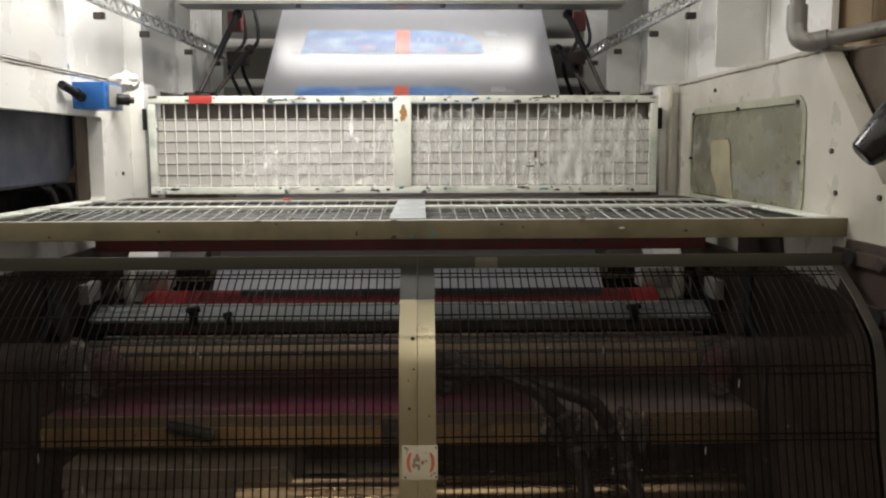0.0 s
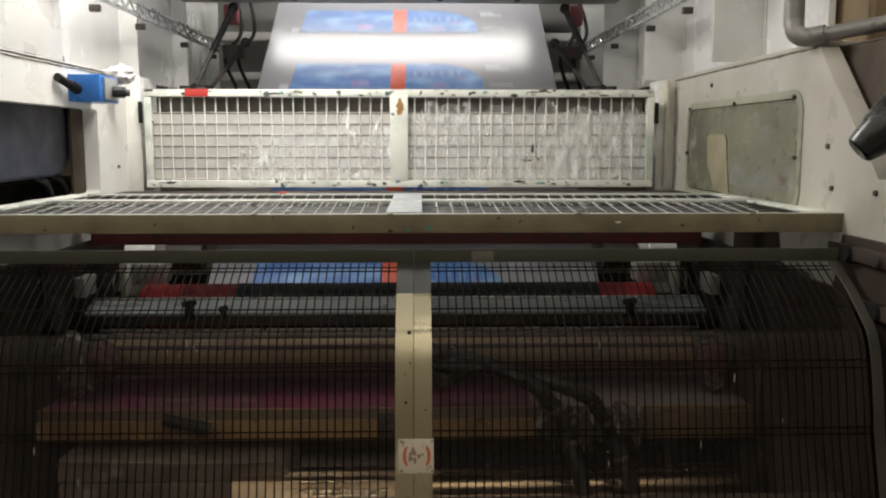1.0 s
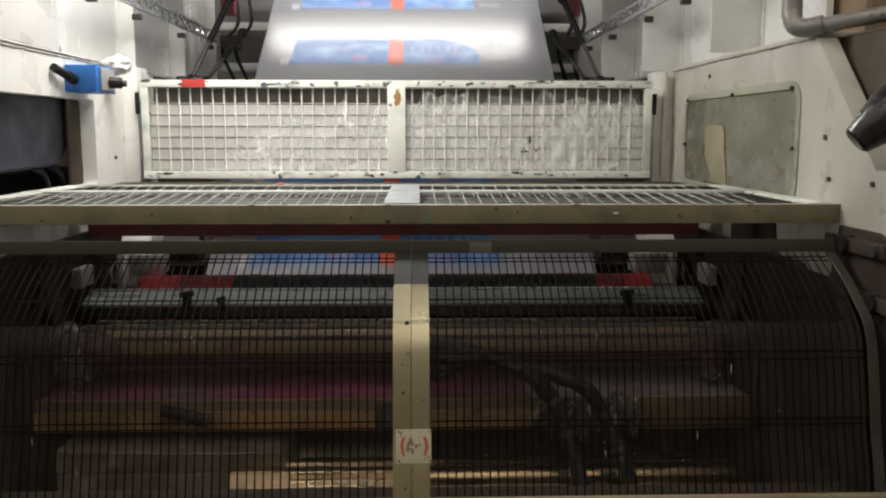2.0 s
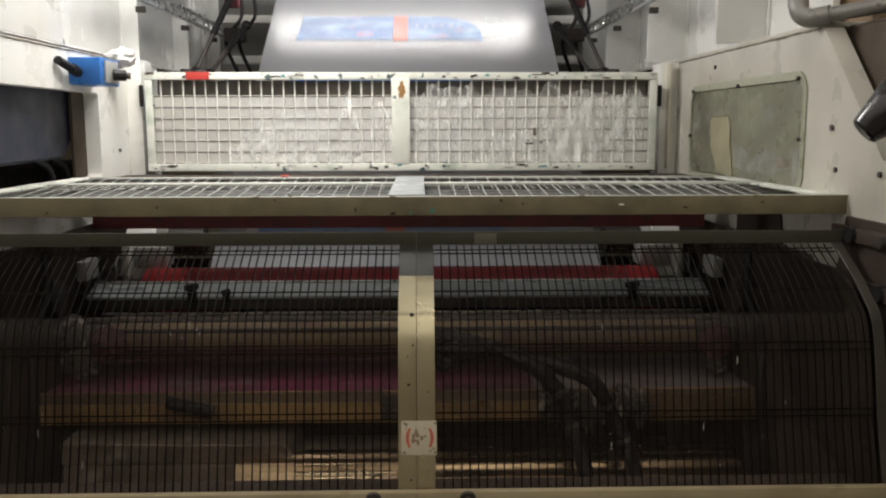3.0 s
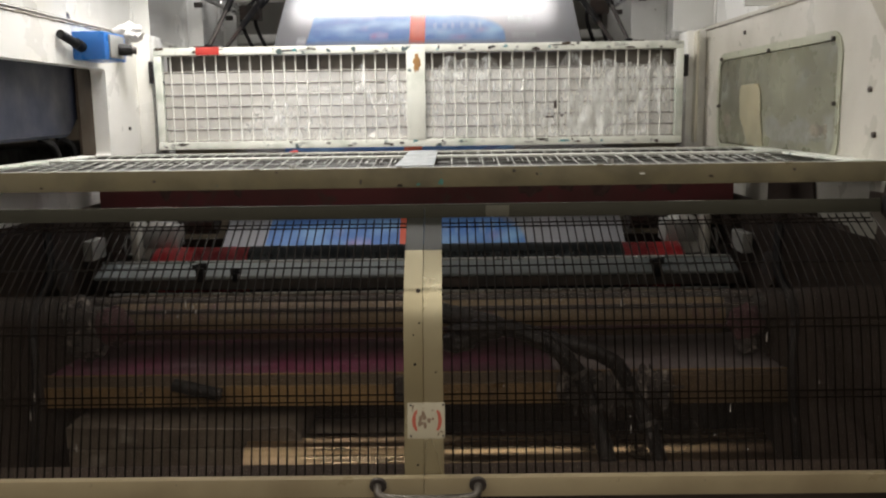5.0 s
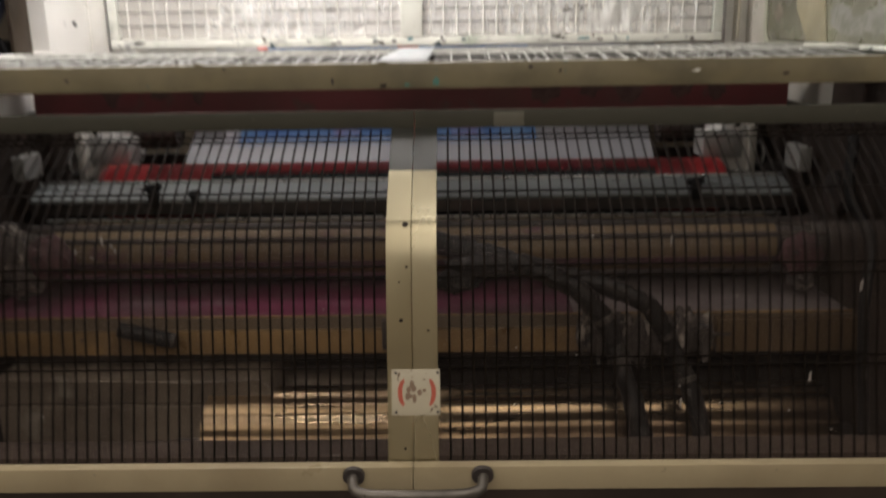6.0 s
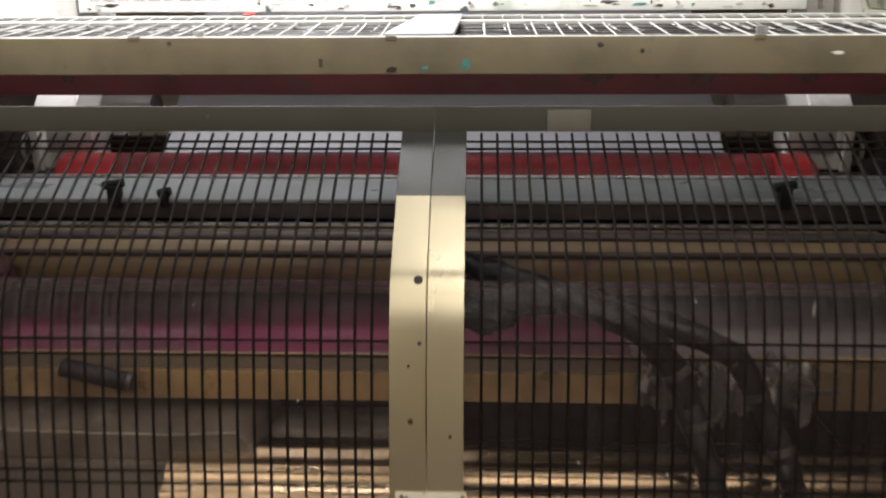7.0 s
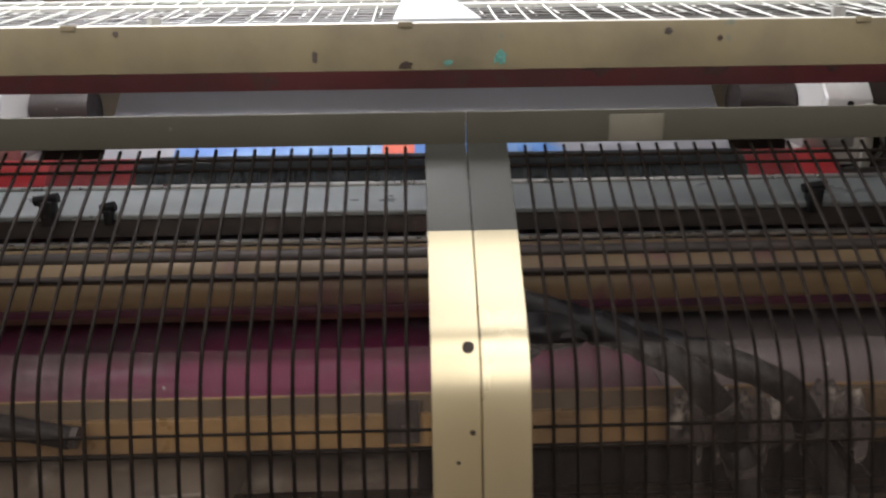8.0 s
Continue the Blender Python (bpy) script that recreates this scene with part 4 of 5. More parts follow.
def roller(name, label, x0, x1, c, r, body_mat, shaft_r=0.03, reach=0.12, ends=None, end_mat=None):
    t = thing(name, ((x0 + x1) / 2, c[0], c[1]), label, "roller")
    mid = 0.0
    if ends:
        part("end_band", lathe(bmesh.new(), 0, [(x0, r - 0.012), (x0 + 0.012, r), (x0 + ends, r)], c), end_mat, t, "clean end of the roller")
        part("end_band", lathe(bmesh.new(), 0, [(x1 - 0.7 * ends, r), (x1 - 0.012, r), (x1, r - 0.012)], c), end_mat, t, "clean end of the roller")
        mid = ends
    e = 0.0015 if ends else 0.0
    part("sleeve", lathe(bmesh.new(), 0, [(x0 + mid + e, r), (x1 - 0.7 * mid - e, r)], c), body_mat, t)
    for a, b in ((x0 - reach, x0 + 0.004), (x1 - 0.004, x1 + reach)):
        part("journal", R((a, c[0], c[1]), (b, c[0], c[1]), shaft_r, 20), DARK, t, "dark steel journal")
    part("key", B(x1 + reach * 0.3, x1 + reach * 0.6, c[0] - 0.006, c[0] + 0.006, c[1] + shaft_r - 0.002, c[1] + shaft_r + 0.006, 0.001), ZINC, t)
    return t


red_roller = roller("rubber_roller", "red rubber impression roller, darker along its working width", RX0, RX1, RED_C, RED_R, STAINEDRED, 0.034, 0.15, 0.141, RED)
nip_c = on_film(LOW, -TURN_R - 0.002)
lower_roller = roller("chrome_cylinder", "dark chromed printing cylinder under the film", -0.86, 0.75, nip_c, TURN_R - 0.002, ALU, 0.03, 0.16)
top_c = on_film(HIGH, -TURN_R - 0.002)
guide_roller = roller("guide_roller", "aluminium guide roller under the top turn of the film", -0.86, 0.75, top_c, TURN_R - 0.002, ALU, 0.02, 0.18)
# the film's wrap round the front of the rubber roller, and the print that runs over it
def wrap_arc(x0, x1, r, a, b, n, thick=0.0006):
    bm = bmesh.new()
    rows = []
    for k in range(n + 1):
        w = radians(a + (b - a) * k / n)
        rows.append([bm.verts.new((x, q * math.cos(w), q * math.sin(w))) for q in (r, r + thick) for x in (x0, x1)])
    for p, q in zip(rows, rows[1:]):
        for i, j in ((0, 1), (1, 3), (3, 2), (2, 0)):
            bm.faces.new((p[i], p[j], q[j], q[i]))
    bm.faces.new((rows[0][0], rows[0][2], rows[0][3], rows[0][1]))
    bm.faces.new((rows[-1][0], rows[-1][1], rows[-1][3], rows[-1][2]))
    bmesh.ops.recalc_face_normals(bm, faces=bm.faces)
    return bm


bm = wrap_arc(-0.773, 0.695, RED_R + 0.0006, 70, 300, 36)
bmesh.ops.translate(bm, vec=(0, *RED_C), verts=bm.verts)
part("film_wrap", bm, WRAP, web, "clear film round the rubber roller")
wrap_print = local_part("wrap_print", wrap_arc(-0.60, 0.60, RED_R + 0.0018, -112, 112, 44), WRAPPRINT, web, "dark print on the clear film")
INK_C, INK_R = (0.840, 0.866), 0.066
ink_roller = roller("ink_roller", "ochre inking drum dulled by dried ink", -0.93, 0.84, INK_C, INK_R, BROWN, 0.04, 0.10)
COP_C, COP_R = (0.545, 0.475), 0.13
copper_roller = thing("copper_cylinder", (0.17, *COP_C), "polished copper cylinder wrapped in rippled foil, low in the unit", "roller")
bm = bmesh.new()
rings = []
for x in [-0.50 + 1.38 * i / 24 for i in range(25)]:
    rings.append([bm.verts.new((x, COP_C[0] + r * math.cos(a), COP_C[1] + r * math.sin(a))) for a, r in
                  ((2 * math.pi * k / 144, COP_R + 0.0035 * math.cos(2 * math.pi * k * 16 / 144 + 0.6 * noise.noise(Vector((x * 2, k * 0.05, 0))))) for k in range(144))])
for a, b in zip(rings, rings[1:]):
    for k in range(144):
        bm.faces.new((a[k], a[(k + 1) % 144], b[(k + 1) % 144], b[k]))
bm.faces.new(rings[0][::-1])
bm.faces.new(rings[-1])
bmesh.ops.recalc_face_normals(bm, faces=bm.faces)
part("foil", bm, COPPER, copper_roller)
for a, b in ((-0.58, -0.496), (0.876, 0.95)):
    part("journal", R((a, *COP_C), (b, *COP_C), 0.04, 20), DARK, copper_roller, "dark steel journal")

# doctor beam in front of the red roller
db = thing("doctor_beam", (-0.06, 0.95, 0.95), "light aluminium blade beam with dark clamps", "blade beam")
part("beam", prism(bmesh.new(), [(0.885, 0.975), (0.885, 0.985), (0.955, 1.012), (0.975, 1.008), (0.975, 0.965)], "x", -1.03, 0.91, 0.002), ALU, db)
part("upper_edge", R((-1.03, 0.965, 1.014), (0.91, 0.965, 1.014), 0.005, 10), ZINC, db, "bright upper edge")
part("lower_bar", B(-1.03, 0.93, 0.895, 0.935, 0.940, 0.972, 0.002), DARK, db, "black lower bar")
part("blade", B(-0.98, 0.88, 0.868, 0.884, 0.930, 0.936, 0.0005), ZINC, db, "thin steel blade")
for x, s in ((-0.705, 1.0), (-0.60, 0.6), (0.665, 1.0)):
    part("clamp", B(x - 0.012 * s, x + 0.012 * s, 0.872, 0.90, 0.968, 0.968 + 0.045 * s, 0.003), BLACK, db, "black clamp")
    part("clamp_knob", R((x - 0.022 * s, 0.885, 0.97 + 0.042 * s), (x + 0.02 * s, 0.885, 0.976 + 0.042 * s), 0.009, 10), BLACK, db)
rd = thing("support_rod", (-0.05, 0.80, 0.93), "dark steel support rods across the unit", "rod")
part("rod", R((-1.0, 0.815, 0.925), (0.95, 0.815, 0.925), 0.012, 14), DARK, rd)
part("rod", R((-1.0, 0.765, 0.905), (0.95, 0.765, 0.905), 0.007, 12), SOOT, rd)
part("edge_strip", B(-0.95, 0.9, 0.770, 0.776, 0.835, 0.848, 0.001), mat("maroon_ink", (0.055, 0.014, 0.026), 0.45, 0, (0.03, 0.012, 0.02), 12), rd, "maroon inked strip")

# ink pan
pan_t = thing("ink_pan", (-0.02, 0.75, 0.66), "long ink pan with a purple wetted floor and ochre front", "ink pan")
part("front_wall", B(-1.075, 1.035, 0.600, 0.606, 0.682, 0.765, 0.002), mat("brown_pan_band", (0.14, 0.105, 0.07), 0.5, 0, (0.10, 0.078, 0.06), 7, (0.45, 0.75), (0.12, 0.10, 0.08), 25, (0.62, 0.74), 0.0006), pan_t, "brown stained front wall")
part("front_flange", B(-1.075, 1.035, 0.588, 0.5995, 0.680, 0.736, 0.002), OCHRE, pan_t, "ochre front flange")
part("floor", prism(bmesh.new(), [(0.606, 0.745), (0.606, 0.762), (0.95, 0.752), (1.06, 0.745), (1.06, 0.73)], "x", -1.07, 0.33, 0.001), PURPLE, pan_t, "purple inked floor")
part("floor", prism(bmesh.new(), [(0.606, 0.745), (0.606, 0.762), (0.95, 0.752), (1.06, 0.745), (1.06, 0.73)], "x", 0.332, 1.03, 0.001), PALE, pan_t, "pale dry floor")
part("rim", R((-1.07, 0.60, 0.767), (1.03, 0.60, 0.767), 0.0025, 8), OCHRE, pan_t)
part("under_lip", B(-1.07, 1.03, 0.606, 0.70, 0.676, 0.682, 0.001), OCHRE, pan_t)
for x in (-1.075, 1.03):
    part("end_wall", B(x, x + 0.008, 0.606, 1.06, 0.69, 0.80, 0.001), OCHRE, pan_t)
part("bracket", B(-0.11, -0.055, 0.58, 0.594, 0.69, 0.76, 0.003), DARK, pan_t, "dark bracket")
part("pale_drip", B(-0.085, -0.065, 0.575, 0.579, 0.695, 0.725, 0.002), CLOTH, pan_t)
part("side_extension", B(0.64, 1.03, 0.56, 0.594, 0.685, 0.762, 0.003), mat("brown_front_plate", (0.10, 0.064, 0.032), 0.5, 0, (0.06, 0.04, 0.022), 8), pan_t, "brown inked front plate")
hb = thing("black_handle", (-0.65, 0.57, 0.70), "black grip lying against the front of the ink pan", "handle")
part("grip", R((-0.70, 0.568, 0.750), (-0.585, 0.566, 0.724), 0.018, 16), BLACK, hb)
part("collar", R((-0.585, 0.570, 0.724), (-0.575, 0.570, 0.722), 0.017, 16), DARK, hb)

GREYTANK = mat("stained_tank", (0.19, 0.155, 0.12), 0.45, 0.1, (0.085, 0.068, 0.052), 7, (0.4, 0.66), (0.30, 0.27, 0.23), 12, (0.58, 0.74), 0.0008)
# lower tank, base and drip sheet
tk = thing("lower_tank", (-0.6, 0.5, 0.3), "dull grey tank with a stained lid under the ink pan", "tank")
part("tank", B(-0.98, -0.06, 0.52, 0.75, 0.26, 0.585, 0.012), GREYTANK, tk)
part("lid", prism(bmesh.new(), [(-0.985, 0.586), (-0.35, 0.586), (-0.358, 0.622), (-0.385, 0.644), (-0.50, 0.638), (-0.985, 0.647)], "y", 0.53, 0.74, 0.003), GREYTANK, tk, "stained lid")
bs = thing("machine_base", (-0.05, 0.6, 0), "dark ink-covered base of the printing unit", "machine base")
part("front_sill", B(-1.09, 0.99, 0.0, 0.06, 0.0, 0.74, 0.004), SOOT, bs)
part("deck", B(-1.09, 0.99, 0.061, 1.6, 0.20, 0.26, 0.004), SOOT, bs)
part("rear_bulkhead", B(-1.09, 0.99, 1.55, 1.58, 0.262, 1.0, 0.004), SOOT, bs)
part("rear_shelf", B(-1.09, 0.99, 0.95, 1.2, 0.60, 0.64, 0.004), SOOT, bs)
cop = thing("drip_tray", (0.2, 0.2, 0.26), "dull drip tray on the deck of the base", "drip tray")
part("tray", B(-0.95, 0.92, 0.08, 0.40, 0.262, 0.275, 0.002), PALE, cop)
part("tray_rim", R((-0.95, 0.085, 0.282), (0.92, 0.085, 0.282), 0.008, 10), ALU, cop)

# hoses wrapped in rag
INKHOSE = mat("inky_hose", (0.006, 0.005, 0.0055), 0.5, 0, (0.018, 0.015, 0.014), 12, (0.45, 0.7), (0.13, 0.11, 0.10), 34, (0.70, 0.78), 0.003, 50, spec=0.25)
INKCLIP = mat("inky_clip", (0.10, 0.09, 0.08), 0.45, 0.4, (0.03, 0.026, 0.024), 30, (0.4, 0.6))


def rag_bundle(cx, cy, cz, sx, sz, seed):
    """Folds of hanging rag, side by side, with drips at the lower edge."""
    bm, rnd = bmesh.new(), random.Random(seed)
    for k in range(4):
        x = cx + sx * (k - 1.5) * 0.55
        rumpled(bm, (x, cy + rnd.uniform(-0.006, 0.004), cz + rnd.uniform(-0.012, 0.01)), (sx * rnd.uniform(0.35, 0.55), 0.014, sz * rnd.uniform(0.8, 1.1)), seed * 5 + k, 0.32)
    for k in range(2):
        x = cx + rnd.uniform(-sx, sx) * 0.8
        rumpled(bm, (x, cy - 0.004, cz - sz * 0.95), (0.004, 0.004, 0.022), seed + k, 0.3)
    return bm


for pts, r in ((((0.02, 0.70, 0.90), (0.17, 0.60, 0.895), (0.32, 0.52, 0.875), (0.45, 0.48, 0.835), (0.507, 0.47, 0.755), (0.552, 0.435, 0.65), (0.580, 0.385, 0.53), (0.595, 0.33, 0.40), (0.615, 0.14, 0.30)), 0.020),
               (((0.0, 0.64, 0.935), (0.10, 0.57, 0.925), (0.21, 0.51, 0.905), (0.31, 0.485, 0.865), (0.375, 0.475, 0.79), (0.412, 0.445, 0.69), (0.445, 0.385, 0.56), (0.465, 0.33, 0.40), (0.485, 0.14, 0.303)), 0.0225)):
    hs = thing("ink_hose", pts[-1], "thick black rubber ink hose streaked with dried ink", "hose", "ink hoses")
    bm = tube(bmesh.new(), spline(pts, 12), r, 16, 0.06)
    for v in bm.verts:
        v.co += noise.noise_vector(v.co * 26) * 0.006 + noise.noise_vector(v.co * 70) * 0.002
    part("hose", bm, INKHOSE, hs)
    c = spline(pts, 8)
    for k in (31, 38):
        part("hose_clip", tube(bmesh.new(), [c[k], c[k] + (c[k + 1] - c[k]).normalized() * 0.012], r + 0.003, 14), INKCLIP, hs, "inky metal hose clip")
for k, (cx, cz, sx, sz) in enumerate(((0.375, 0.727, 0.040, 0.055), (0.455, 0.725, 0.045, 0.058), (0.52, 0.735, 0.04, 0.05), (0.585, 0.73, 0.035, 0.055))):
    single("inky_rag", rag_bundle(cx, 0.562, cz, sx, sz, k + 2), CLOTH, (cx, 0.56, cz - sz), "ink-soaked rag wrapped round the hoses by the pan", "rag", "inky rags")
tg = thing("valve_tag", (0.605, 0.51, 0.69), "small valve with a dripping pale tag", "valve")
part("valve", R((0.60, 0.53, 0.745), (0.60, 0.50, 0.748), 0.018, 12), DARK, tg)
part("lever", B(0.594, 0.650, 0.495, 0.50, 0.748, 0.756, 0.001), DARK, tg)
part("tag", rumpled(bmesh.new(), (0.601, 0.505, 0.715), (0.010, 0.004, 0.032), 8, 0.35), CLOTH, tg, "pale drip")
for k, (x, z, sx, sz, m) in enumerate(((-0.92, 0.87, 0.055, 0.055, MAROON), (-1.02, 0.90, 0.05, 0.06, CLOTH), (0.885, 0.86, 0.05, 0.05, MAROON), (-1.0, 0.82, 0.06, 0.05, CLOTH), (0.89, 0.80, 0.03, 0.03, CLOTH), (0.12, 0.905, 0.075, 0.026, INKHOSE), (0.065, 0.875, 0.05, 0.03, INKHOSE))):
    y = 0.74 if abs(x) > 0.5 else 0.52
    single("rag_wad", rumpled(bmesh.new(), (x, y, z), (sx, 0.032, sz), k + 21, 0.33), m, (x, y, z - sz), "wad of ink-soaked rag at the roller end", "rag", "rag wads")
for s, x in ((-1, -1.06), (1, 0.955)):
    br = thing("bearing_bracket", (x, 1.0, 0.5), "dark inner side plate carrying the roller bearings", "side plate", "inner side plates")
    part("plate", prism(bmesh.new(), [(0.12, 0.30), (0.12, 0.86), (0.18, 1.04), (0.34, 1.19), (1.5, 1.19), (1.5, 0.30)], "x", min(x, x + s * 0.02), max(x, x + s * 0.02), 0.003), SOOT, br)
    for c, r in ((RED_C, 0.065), (INK_C, 0.07), ((0.7, 1.02), 0.05)):
        part("bearing_cap", R((x - s * 0.03, c[0], c[1]), (x, c[0], c[1]), r, 24), DARK, br)
    part("conduit", tube(bmesh.new(), spline([(x - s * 0.04, 0.6, 1.16), (x - s * 0.06, 0.55, 1.05), (x - s * 0.03, 0.5, 0.95), (x - s * 0.05, 0.45, 0.8), (x - s * 0.03, 0.42, 0.5)]), 0.012), BLACK, br)
    part("pale_block", B(min(x - s * 0.09, x - s * 0.20), max(x - s * 0.09, x - s * 0.20), 1.15, 1.25, 1.03, 1.10, 0.004), GREY, br, "grey bearing housing")
    ring = [Vector((x - s * 0.032, 1.18 + 0.034 * math.cos(q), 1.035 + 0.034 * math.sin(q))) for q in (2 * math.pi * k / 24 for k in range(25))]
    part("bearing_ring", tube(bmesh.new(), ring, 0.005, 8), GREY, br, "worn steel bearing ring")
    part("upright", B(min(x - s * 0.055, x - s * 0.075), max(x - s * 0.055, x - s * 0.075), 1.14, 1.16, 0.95, 1.12, 0.003), BEIGE, br, "pale painted upright")
    part("lug", B(min(x - s * 0.02, x - s * 0.05), max(x - s * 0.02, x - s * 0.05), 0.85, 0.95, 1.04, 1.10, 0.004), GREY, br)

# ---- curved wire guards ----
PROFILE = spline([(0, 0.182, 1.241), (0, 0.135, 1.2145), (0, 0.087, 1.1865), (0, 0.055, 1.163), (0, 0.025, 1.140), (0, 0.0, 1.1185), (0, -0.018, 1.085), (0, -0.036, 1.02), (0, -0.049, 0.96), (0, -0.060, 0.90), (0, -0.078, 0.84), (0, -0.098, 0.765)], 5)


def strap(x0, x1, pts, thick):
    """A bent flat strip following the guard's profile."""
    bm = bmesh.new()
    rows = []
    for i, p in enumerate(pts):
        d = (pts[min(i + 1, len(pts) - 1)] - pts[max(i - 1, 0)]).normalized()
        nrm = Vector((0, d.z, -d.y))
        q = p - nrm * thick
        b = 0.0006
        rows.append([bm.verts.new(v) for v in ((x0, *q.yz), (x0, *(p - nrm * b).yz), (x0 + b, *p.yz), (x1 - b, *p.yz), (x1, *(p - nrm * b).yz), (x1, *q.yz))])
    for a, b in zip(rows, rows[1:]):
        for k in range(6):
            bm.faces.new((a[k], a[(k + 1) % 6], b[(k + 1) % 6], b[k]))
    bm.faces.new(rows[0])
    bm.faces.new(rows[-1][::-1])
    bmesh.ops.recalc_face_normals(bm, faces=bm.faces)
    return bm


inset = [p + Vector((0, 0.006, -0.004)) for p in PROFILE]
bm = bmesh.new()
tube(bm, inset, 0.0016, 6)
wire_mesh = mesh_of("wire", bm, WIRE)
SPLIT = -0.006
CROSS = (1.235, 1.2285, 1.163, 1.066, 1.051, 0.931, 0.918)


def surface_at(z):
    """Place and slope of the guard's profile at a height."""
    for a, b in zip(PROFILE, PROFILE[1:]):
        if b.z <= z <= a.z:
            k = (a.z - z) / (a.z - b.z)
            return a.lerp(b, k), (b - a).normalized()
    return PROFILE[-1], (PROFILE[-1] - PROFILE[-2]).normalized()


OLIVECREAM = mat("yellowed_rail_paint", (0.36, 0.30, 0.185), 0.42, 0, (0.25, 0.20, 0.12), 6, (0.45, 0.75), (0.10, 0.08, 0.06), 35, (0.70, 0.77), 0.0005)
HANDLE = mat("worn_handle_steel", (0.15, 0.135, 0.115), 0.4, 0.5, (0.08, 0.07, 0.06), 20, (0.45, 0.7))


DRIP = mat("pale_drip", (0.45, 0.41, 0.37), 0.5, 0, (0.28, 0.25, 0.23), 60)


def guard_leaf(x0, x1, inner_left, label):
    t = thing("wire_guard", ((x0 + x1) / 2, -0.09, 0.765), label, "machine guard", "curved wire guards")
    w = 0.0375
    xi = (x0, x0 + w) if inner_left else (x1 - w, x1)
    xo = (x1 - 0.022, x1) if inner_left else (x0, x0 + 0.022)
    part("stile_head", strap(*xi, PROFILE[:11], 0.003), HEADREFLECT, t, "head of the steel stile, its dark reflection put into the colour")
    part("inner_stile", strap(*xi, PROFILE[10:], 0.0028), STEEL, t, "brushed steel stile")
    part("outer_stile", strap(*xo, PROFILE, 0.004), DULLEDGE, t, "dull dark end frame")
    a, b = (xi[1], xo[0]) if inner_left else (xo[1], xi[0])
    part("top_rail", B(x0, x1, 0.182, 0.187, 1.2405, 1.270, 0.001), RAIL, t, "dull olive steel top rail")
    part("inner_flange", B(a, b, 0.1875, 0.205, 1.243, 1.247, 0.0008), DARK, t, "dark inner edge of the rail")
    part("bottom_rail", B(x0, x1, -0.118, -0.10, 0.748, 0.786, 0.002), OLIVECREAM, t, "yellowed cream bottom rail")
    xe = (x1 - 0.030, x1 - 0.026) if inner_left else (x0 + 0.026, x0 + 0.030)
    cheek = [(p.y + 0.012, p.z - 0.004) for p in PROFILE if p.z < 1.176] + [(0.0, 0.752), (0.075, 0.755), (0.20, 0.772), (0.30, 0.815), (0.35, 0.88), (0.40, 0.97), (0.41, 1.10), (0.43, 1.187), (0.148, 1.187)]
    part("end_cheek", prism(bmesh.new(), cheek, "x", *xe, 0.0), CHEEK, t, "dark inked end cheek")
    lining = [p + Vector((0, 0.0125, -0.009)) for p in PROFILE if p.z < 1.125]
    pane = part("splash_sheet", strap(a, b, lining, 0.0012), SPLASH, t, "clear plastic splash sheet, hazed and spotted with ink")
    pane.visible_shadow = False
    rnd = random.Random(int(x1 * 100) + 7)
    for k in range(16):
        p = rnd.choice(lining[2:-4])
        x = rnd.uniform(a + 0.05, b - 0.05)
        part("ink_drip", rumpled(bmesh.new(), (x, p.y - 0.0014, p.z), (rnd.uniform(0.0008, 0.0015), 0.0008, rnd.choice((0.0015, 0.002, 0.004, 0.009))), k, 0.4), DRIP, t, "pale dried drip")
    n = int((b - a) / 0.0176)
    for k in range(1, n + 1):
        wob = random.Random(k * 7 + int(inner_left)).uniform(-0.0006, 0.0006)
        o = new("wire", wire_mesh)
        o.parent = t
        o.location = Vector((a + (b - a) * k / (n + 1) + wob, 0, 0)) - t.location
    for z in CROSS:
        y = surface_at(z)[0].y
        part("cross_wire", R((a, y + 0.0085, z - 0.006), (b, y + 0.0085, z - 0.006), 0.0015, 6), WIRE, t)
    return t


left_leaf = guard_leaf(-1.02, SPLIT - 0.0003, False, "curved dark wire guard leaf framed in brushed steel and cream rails")
right_leaf = guard_leaf(SPLIT + 0.0003, 0.965, True, "curved dark wire guard leaf framed in brushed steel and cream rails")


def flat_on(name, z, x0, x1, h, lift, thick, material, parent, label=""):
    """A flat plate lying on the strip at height z."""
    p, d = surface_at(z)
    up = -d
    out = Vector((0, d.z, -d.y))
    m = Matrix(((1, 0, 0, 0), (0, up.y, out.y, p.y), (0, up.z, out.z, p.z), (0, 0, 0, 1)))
    bm = B(x0, x1, -h / 2, h / 2, lift, lift + thick, 0.0004)
    bmesh.ops.transform(bm, matrix=m, verts=bm.verts)
    return part(name, bm, material, parent, label), m


sticker = thing("warning_plate", (0.0, -0.08, 0.85), "worn cream label plate with red arcs screwed to the guard strip", "label plate")
ob, sm = flat_on("plate", 0.880, -0.0375, 0.0345, 0.068, 0.0015, 0.0012, PLATE, sticker)
for sgn in (-1, 1):
    bm = bmesh.new()
    outer = [(sgn * (0.0165 + 0.012 * math.cos(radians(a))), 0.021 * math.sin(radians(a))) for a in range(-75, 76, 15)]
    inner = [(sgn * (0.0165 + 0.005 * math.cos(radians(a))), 0.017 * math.sin(radians(a))) for a in range(75, -76, -15)]
    prism(bm, outer + inner, "z", 0.0029, 0.0033)
    bmesh.ops.transform(bm, matrix=sm, verts=bm.verts)
    part("red_arc", bm, INKRED, sticker, "faded red arc")
bm = bmesh.new()
rnd = random.Random(8)
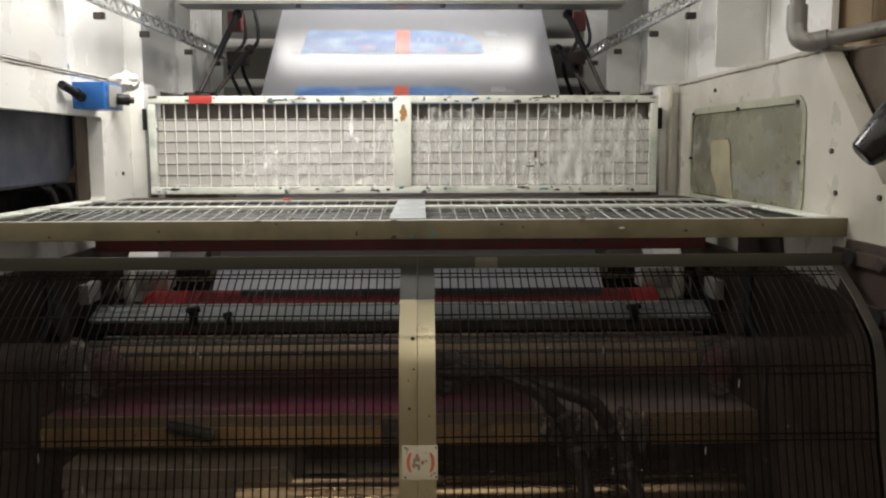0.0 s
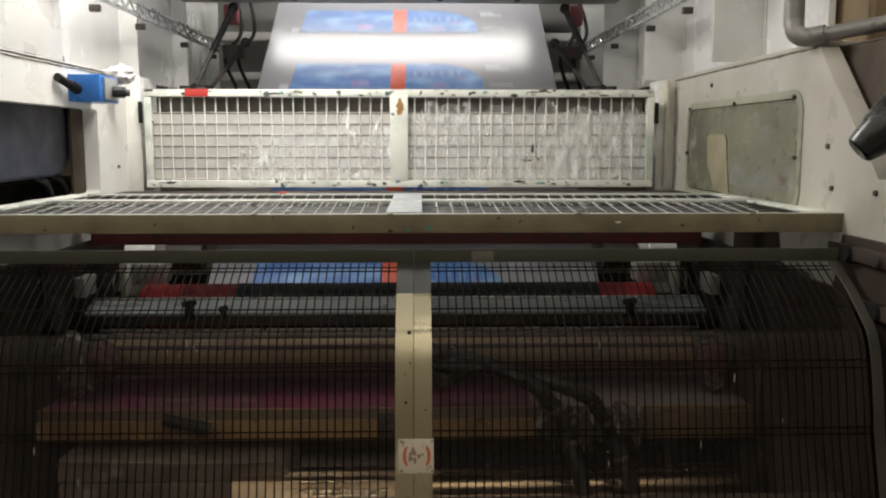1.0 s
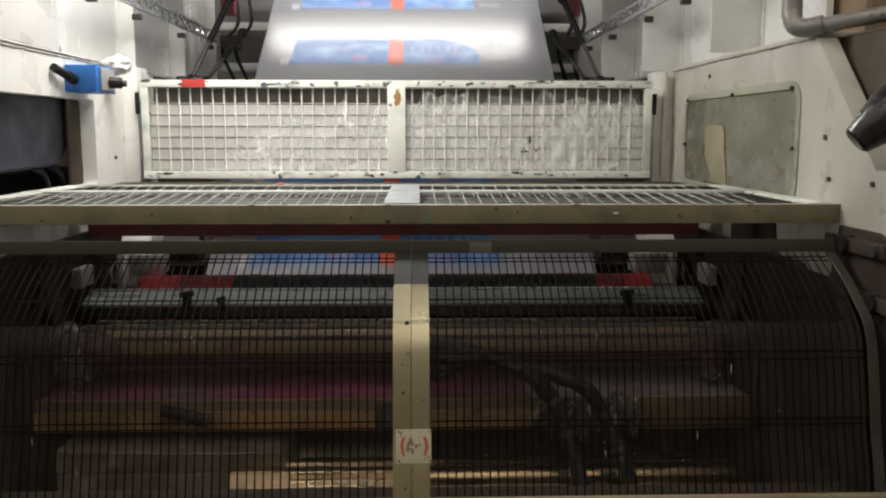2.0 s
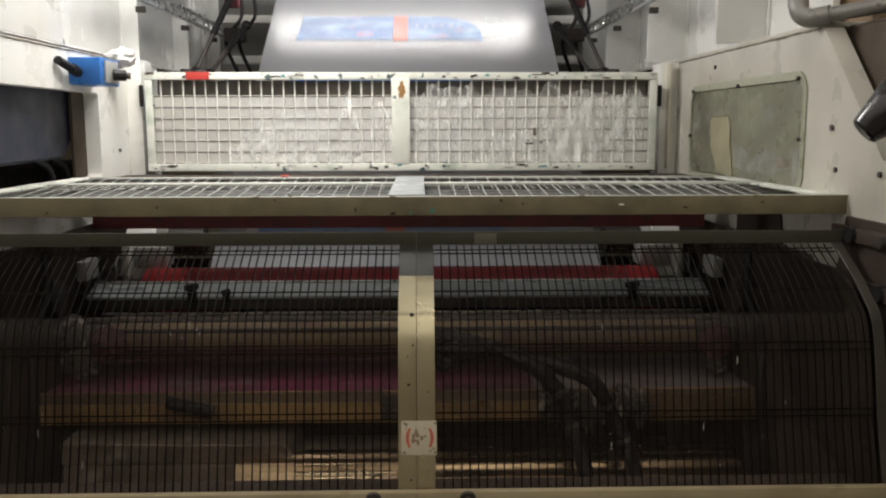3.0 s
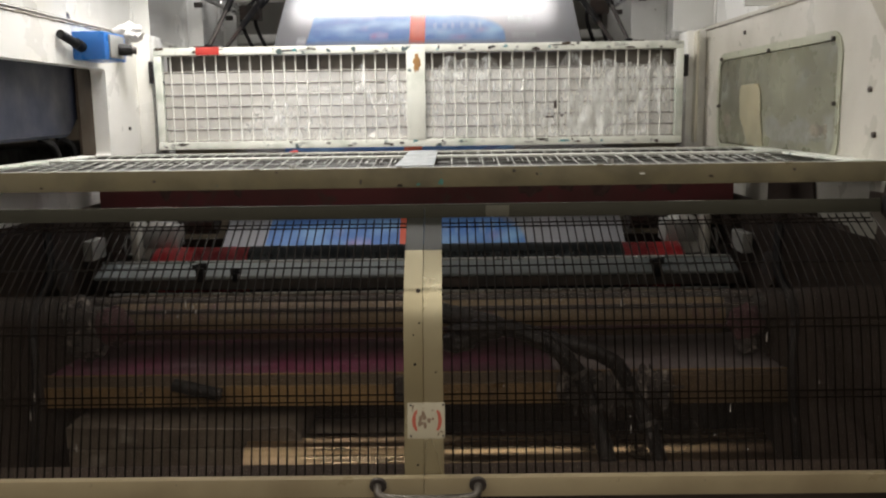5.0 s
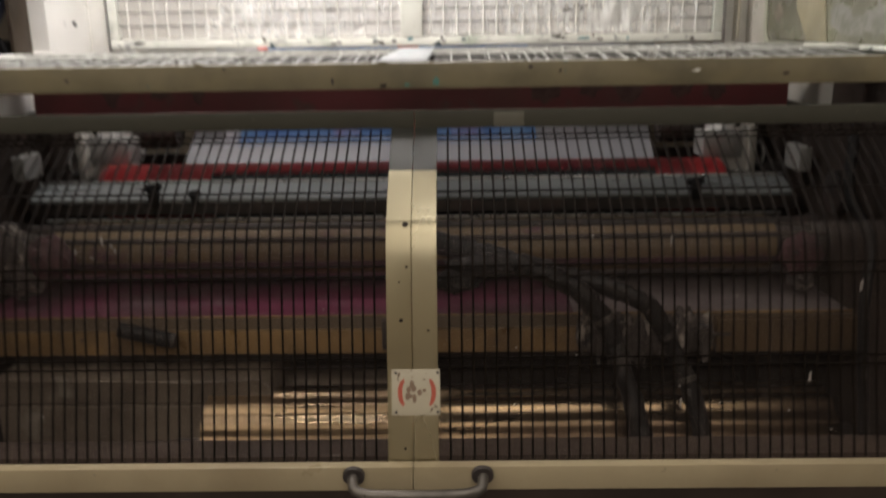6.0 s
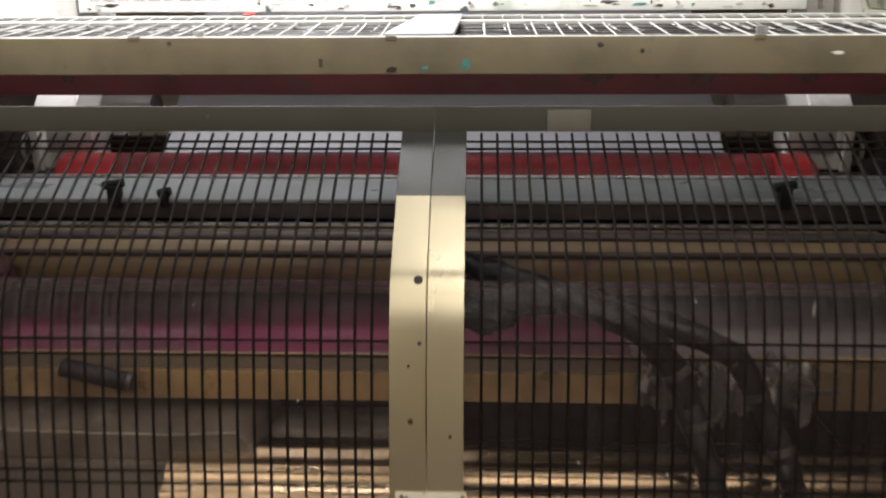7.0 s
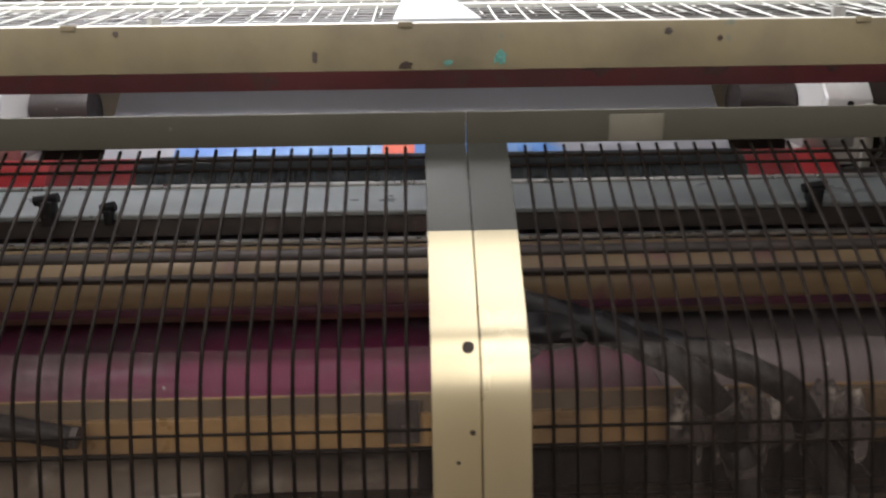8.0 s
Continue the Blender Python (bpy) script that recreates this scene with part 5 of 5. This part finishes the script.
for k in range(9):
    cx, cy = rnd.uniform(-0.014, 0.014), rnd.uniform(-0.012, 0.014)
    rumpled(bm, (cx, cy, 0.003), (rnd.uniform(0.002, 0.005), rnd.uniform(0.002, 0.006), 0.0003), k, 0.5)
bmesh.ops.transform(bm, matrix=sm, verts=bm.verts)
part("worn_mark", bm, BAR, sticker, "worn dark marks")
for sx in (-0.031, 0.031):
    for sy in (-0.029, 0.029):
        bm = bmesh.new()
        rod(bm, (sx, sy, 0.002), (sx, sy, 0.0042), 0.0022, 8)
        bmesh.ops.transform(bm, matrix=sm, verts=bm.verts)
        part("screw", bm, DARK, sticker)
# holes and dents in the strip
for z, x, r in ((1.120, -0.015, 0.0048), (1.062, -0.013, 0.0022), (0.985, -0.022, 0.003), (1.04, -0.024, 0.0016), (0.97, 0.018, 0.0018), (0.80, -0.018, 0.0022)):
    p, d = surface_at(z)
    out = Vector((0, d.z, -d.y))
    part("bolt_hole", R((x, *(p - out * 0.002).yz), (x, *(p + out * 0.0006).yz), r, 14), CHEEK, left_leaf if x < SPLIT else right_leaf, "black bolt hole")
part("tape_patch", B(0.125, 0.175, 0.1805, 0.1815, 1.2415, 1.266, 0.0003), RAILTAPE, right_leaf, "yellowed tape patch")
# pull handle under the strip
hd = thing("pull_handle", (0, -0.13, 0.74), "worn steel pull handle across the two guard leaves", "handle")
pts = [(-0.092, -0.118, 0.776), (-0.092, -0.135, 0.772), (-0.085, -0.150, 0.766), (-0.05, -0.156, 0.763), (0.05, -0.156, 0.763), (0.088, -0.150, 0.766), (0.095, -0.135, 0.772), (0.095, -0.118, 0.776)]
part("grip", tube(bmesh.new(), spline(pts, 5), 0.008, 12), HANDLE, hd)
for x in (-0.092, 0.095):
    part("foot", R((x, -0.119, 0.776), (x, -0.126, 0.774), 0.016, 16), DARK, hd)
# hooked brackets holding the guard on the right plate
for y, z in ((0.16, 1.262), (0.03, 1.15)):
    hk = thing("hinge_pin", (0.99, y, z), "black hinge pin on the side frame", "hinge", "hinge pins")
    part("pin", R((0.966, y, z), (0.99, y, z), 0.019, 16), BLACK, hk)
    part("arm", B(0.976, 0.989, y - 0.16, y + 0.10, z - 0.016, z + 0.016, 0.003), SOOT, hk)
    part("spacer", R((0.966, y - 0.13, z), (0.976, y - 0.13, z), 0.014, 12), DARK, hk)


# ---- movement ----
STRAIGHT, HALF = HIGH - LOW, math.pi * TURN_R
LOOP = 2 * STRAIGHT + 2 * HALF
TIME = COUNT * PERIOD / SPEED
# time along the loop, and metres along it: steady where the film is open to view
t1 = (0.40 - LOW) / SPEED
t2 = t1 + (1.20 - 0.40 + LAG) / SPEED
t3 = t2 + (HIGH - 1.20) / SPEED
KNOTS_T = (0.0, t1, t2, t3, TIME)
KNOTS_U = (0.0, 0.40 - LOW, 1.20 - LOW, STRAIGHT, LOOP)


def loop_pose(u):
    """The pose of a panel u metres along the film's loop, in the film's space."""
    if u < STRAIGHT:
        y, z = on_film(LOW + u)
        turn = 0.0
    elif u < STRAIGHT + HALF:
        turn = (u - STRAIGHT) / TURN_R
        a = a0 - turn
        y, z = ty + TURN_R * math.cos(a), tz + TURN_R * math.sin(a)
    elif u < 2 * STRAIGHT + HALF:
        y, z = on_film(HIGH - (u - STRAIGHT - HALF), -2 * TURN_R)
        turn = math.pi
    else:
        turn = math.pi + (u - 2 * STRAIGHT - HALF) / TURN_R
        a = a0 - turn
        y, z = by + TURN_R * math.cos(a), bz + TURN_R * math.sin(a)
    rise = math.degrees(math.atan2(SU, CU) - turn)
    return pose(-web.location.x, y - WY, z - WZ, rise, 0, 0)


def motions():
    steps = [k / FPS for k in range(int(8 * FPS) + 1)]
    for k, p in enumerate(panels):
        # the panel stands at PHASE up the open run at the start, and the others follow a period apart
        start = t2 + (PHASE - (1.20 + 0.0)) / SPEED + k * PERIOD / SPEED
        rows = [(t, loop_pose(float(np.interp((start + t) % TIME, KNOTS_T, KNOTS_U)))) for t in steps]
        walk(p, rows)
    home = Vector((0, *RED_C)) - web.location
    walk(wrap_print, [(t, pose(*home, (135 + 360 * (t * SPEED / PERIOD - 0.33)) % 360, 0, 0)) for t in steps])
    for t_ob, r, way in ((red_roller, RED_R, 1), (lower_roller, TURN_R, -1), (guide_roller, TURN_R, -1), (ink_roller, INK_R, 1)):
        home = t_ob.location.copy()
        spin = SPEED / r * 0.92
        walk(t_ob, [(t, pose(*home, math.degrees(way * spin * t) % 360, 0, 0)) for t in steps])


motions()
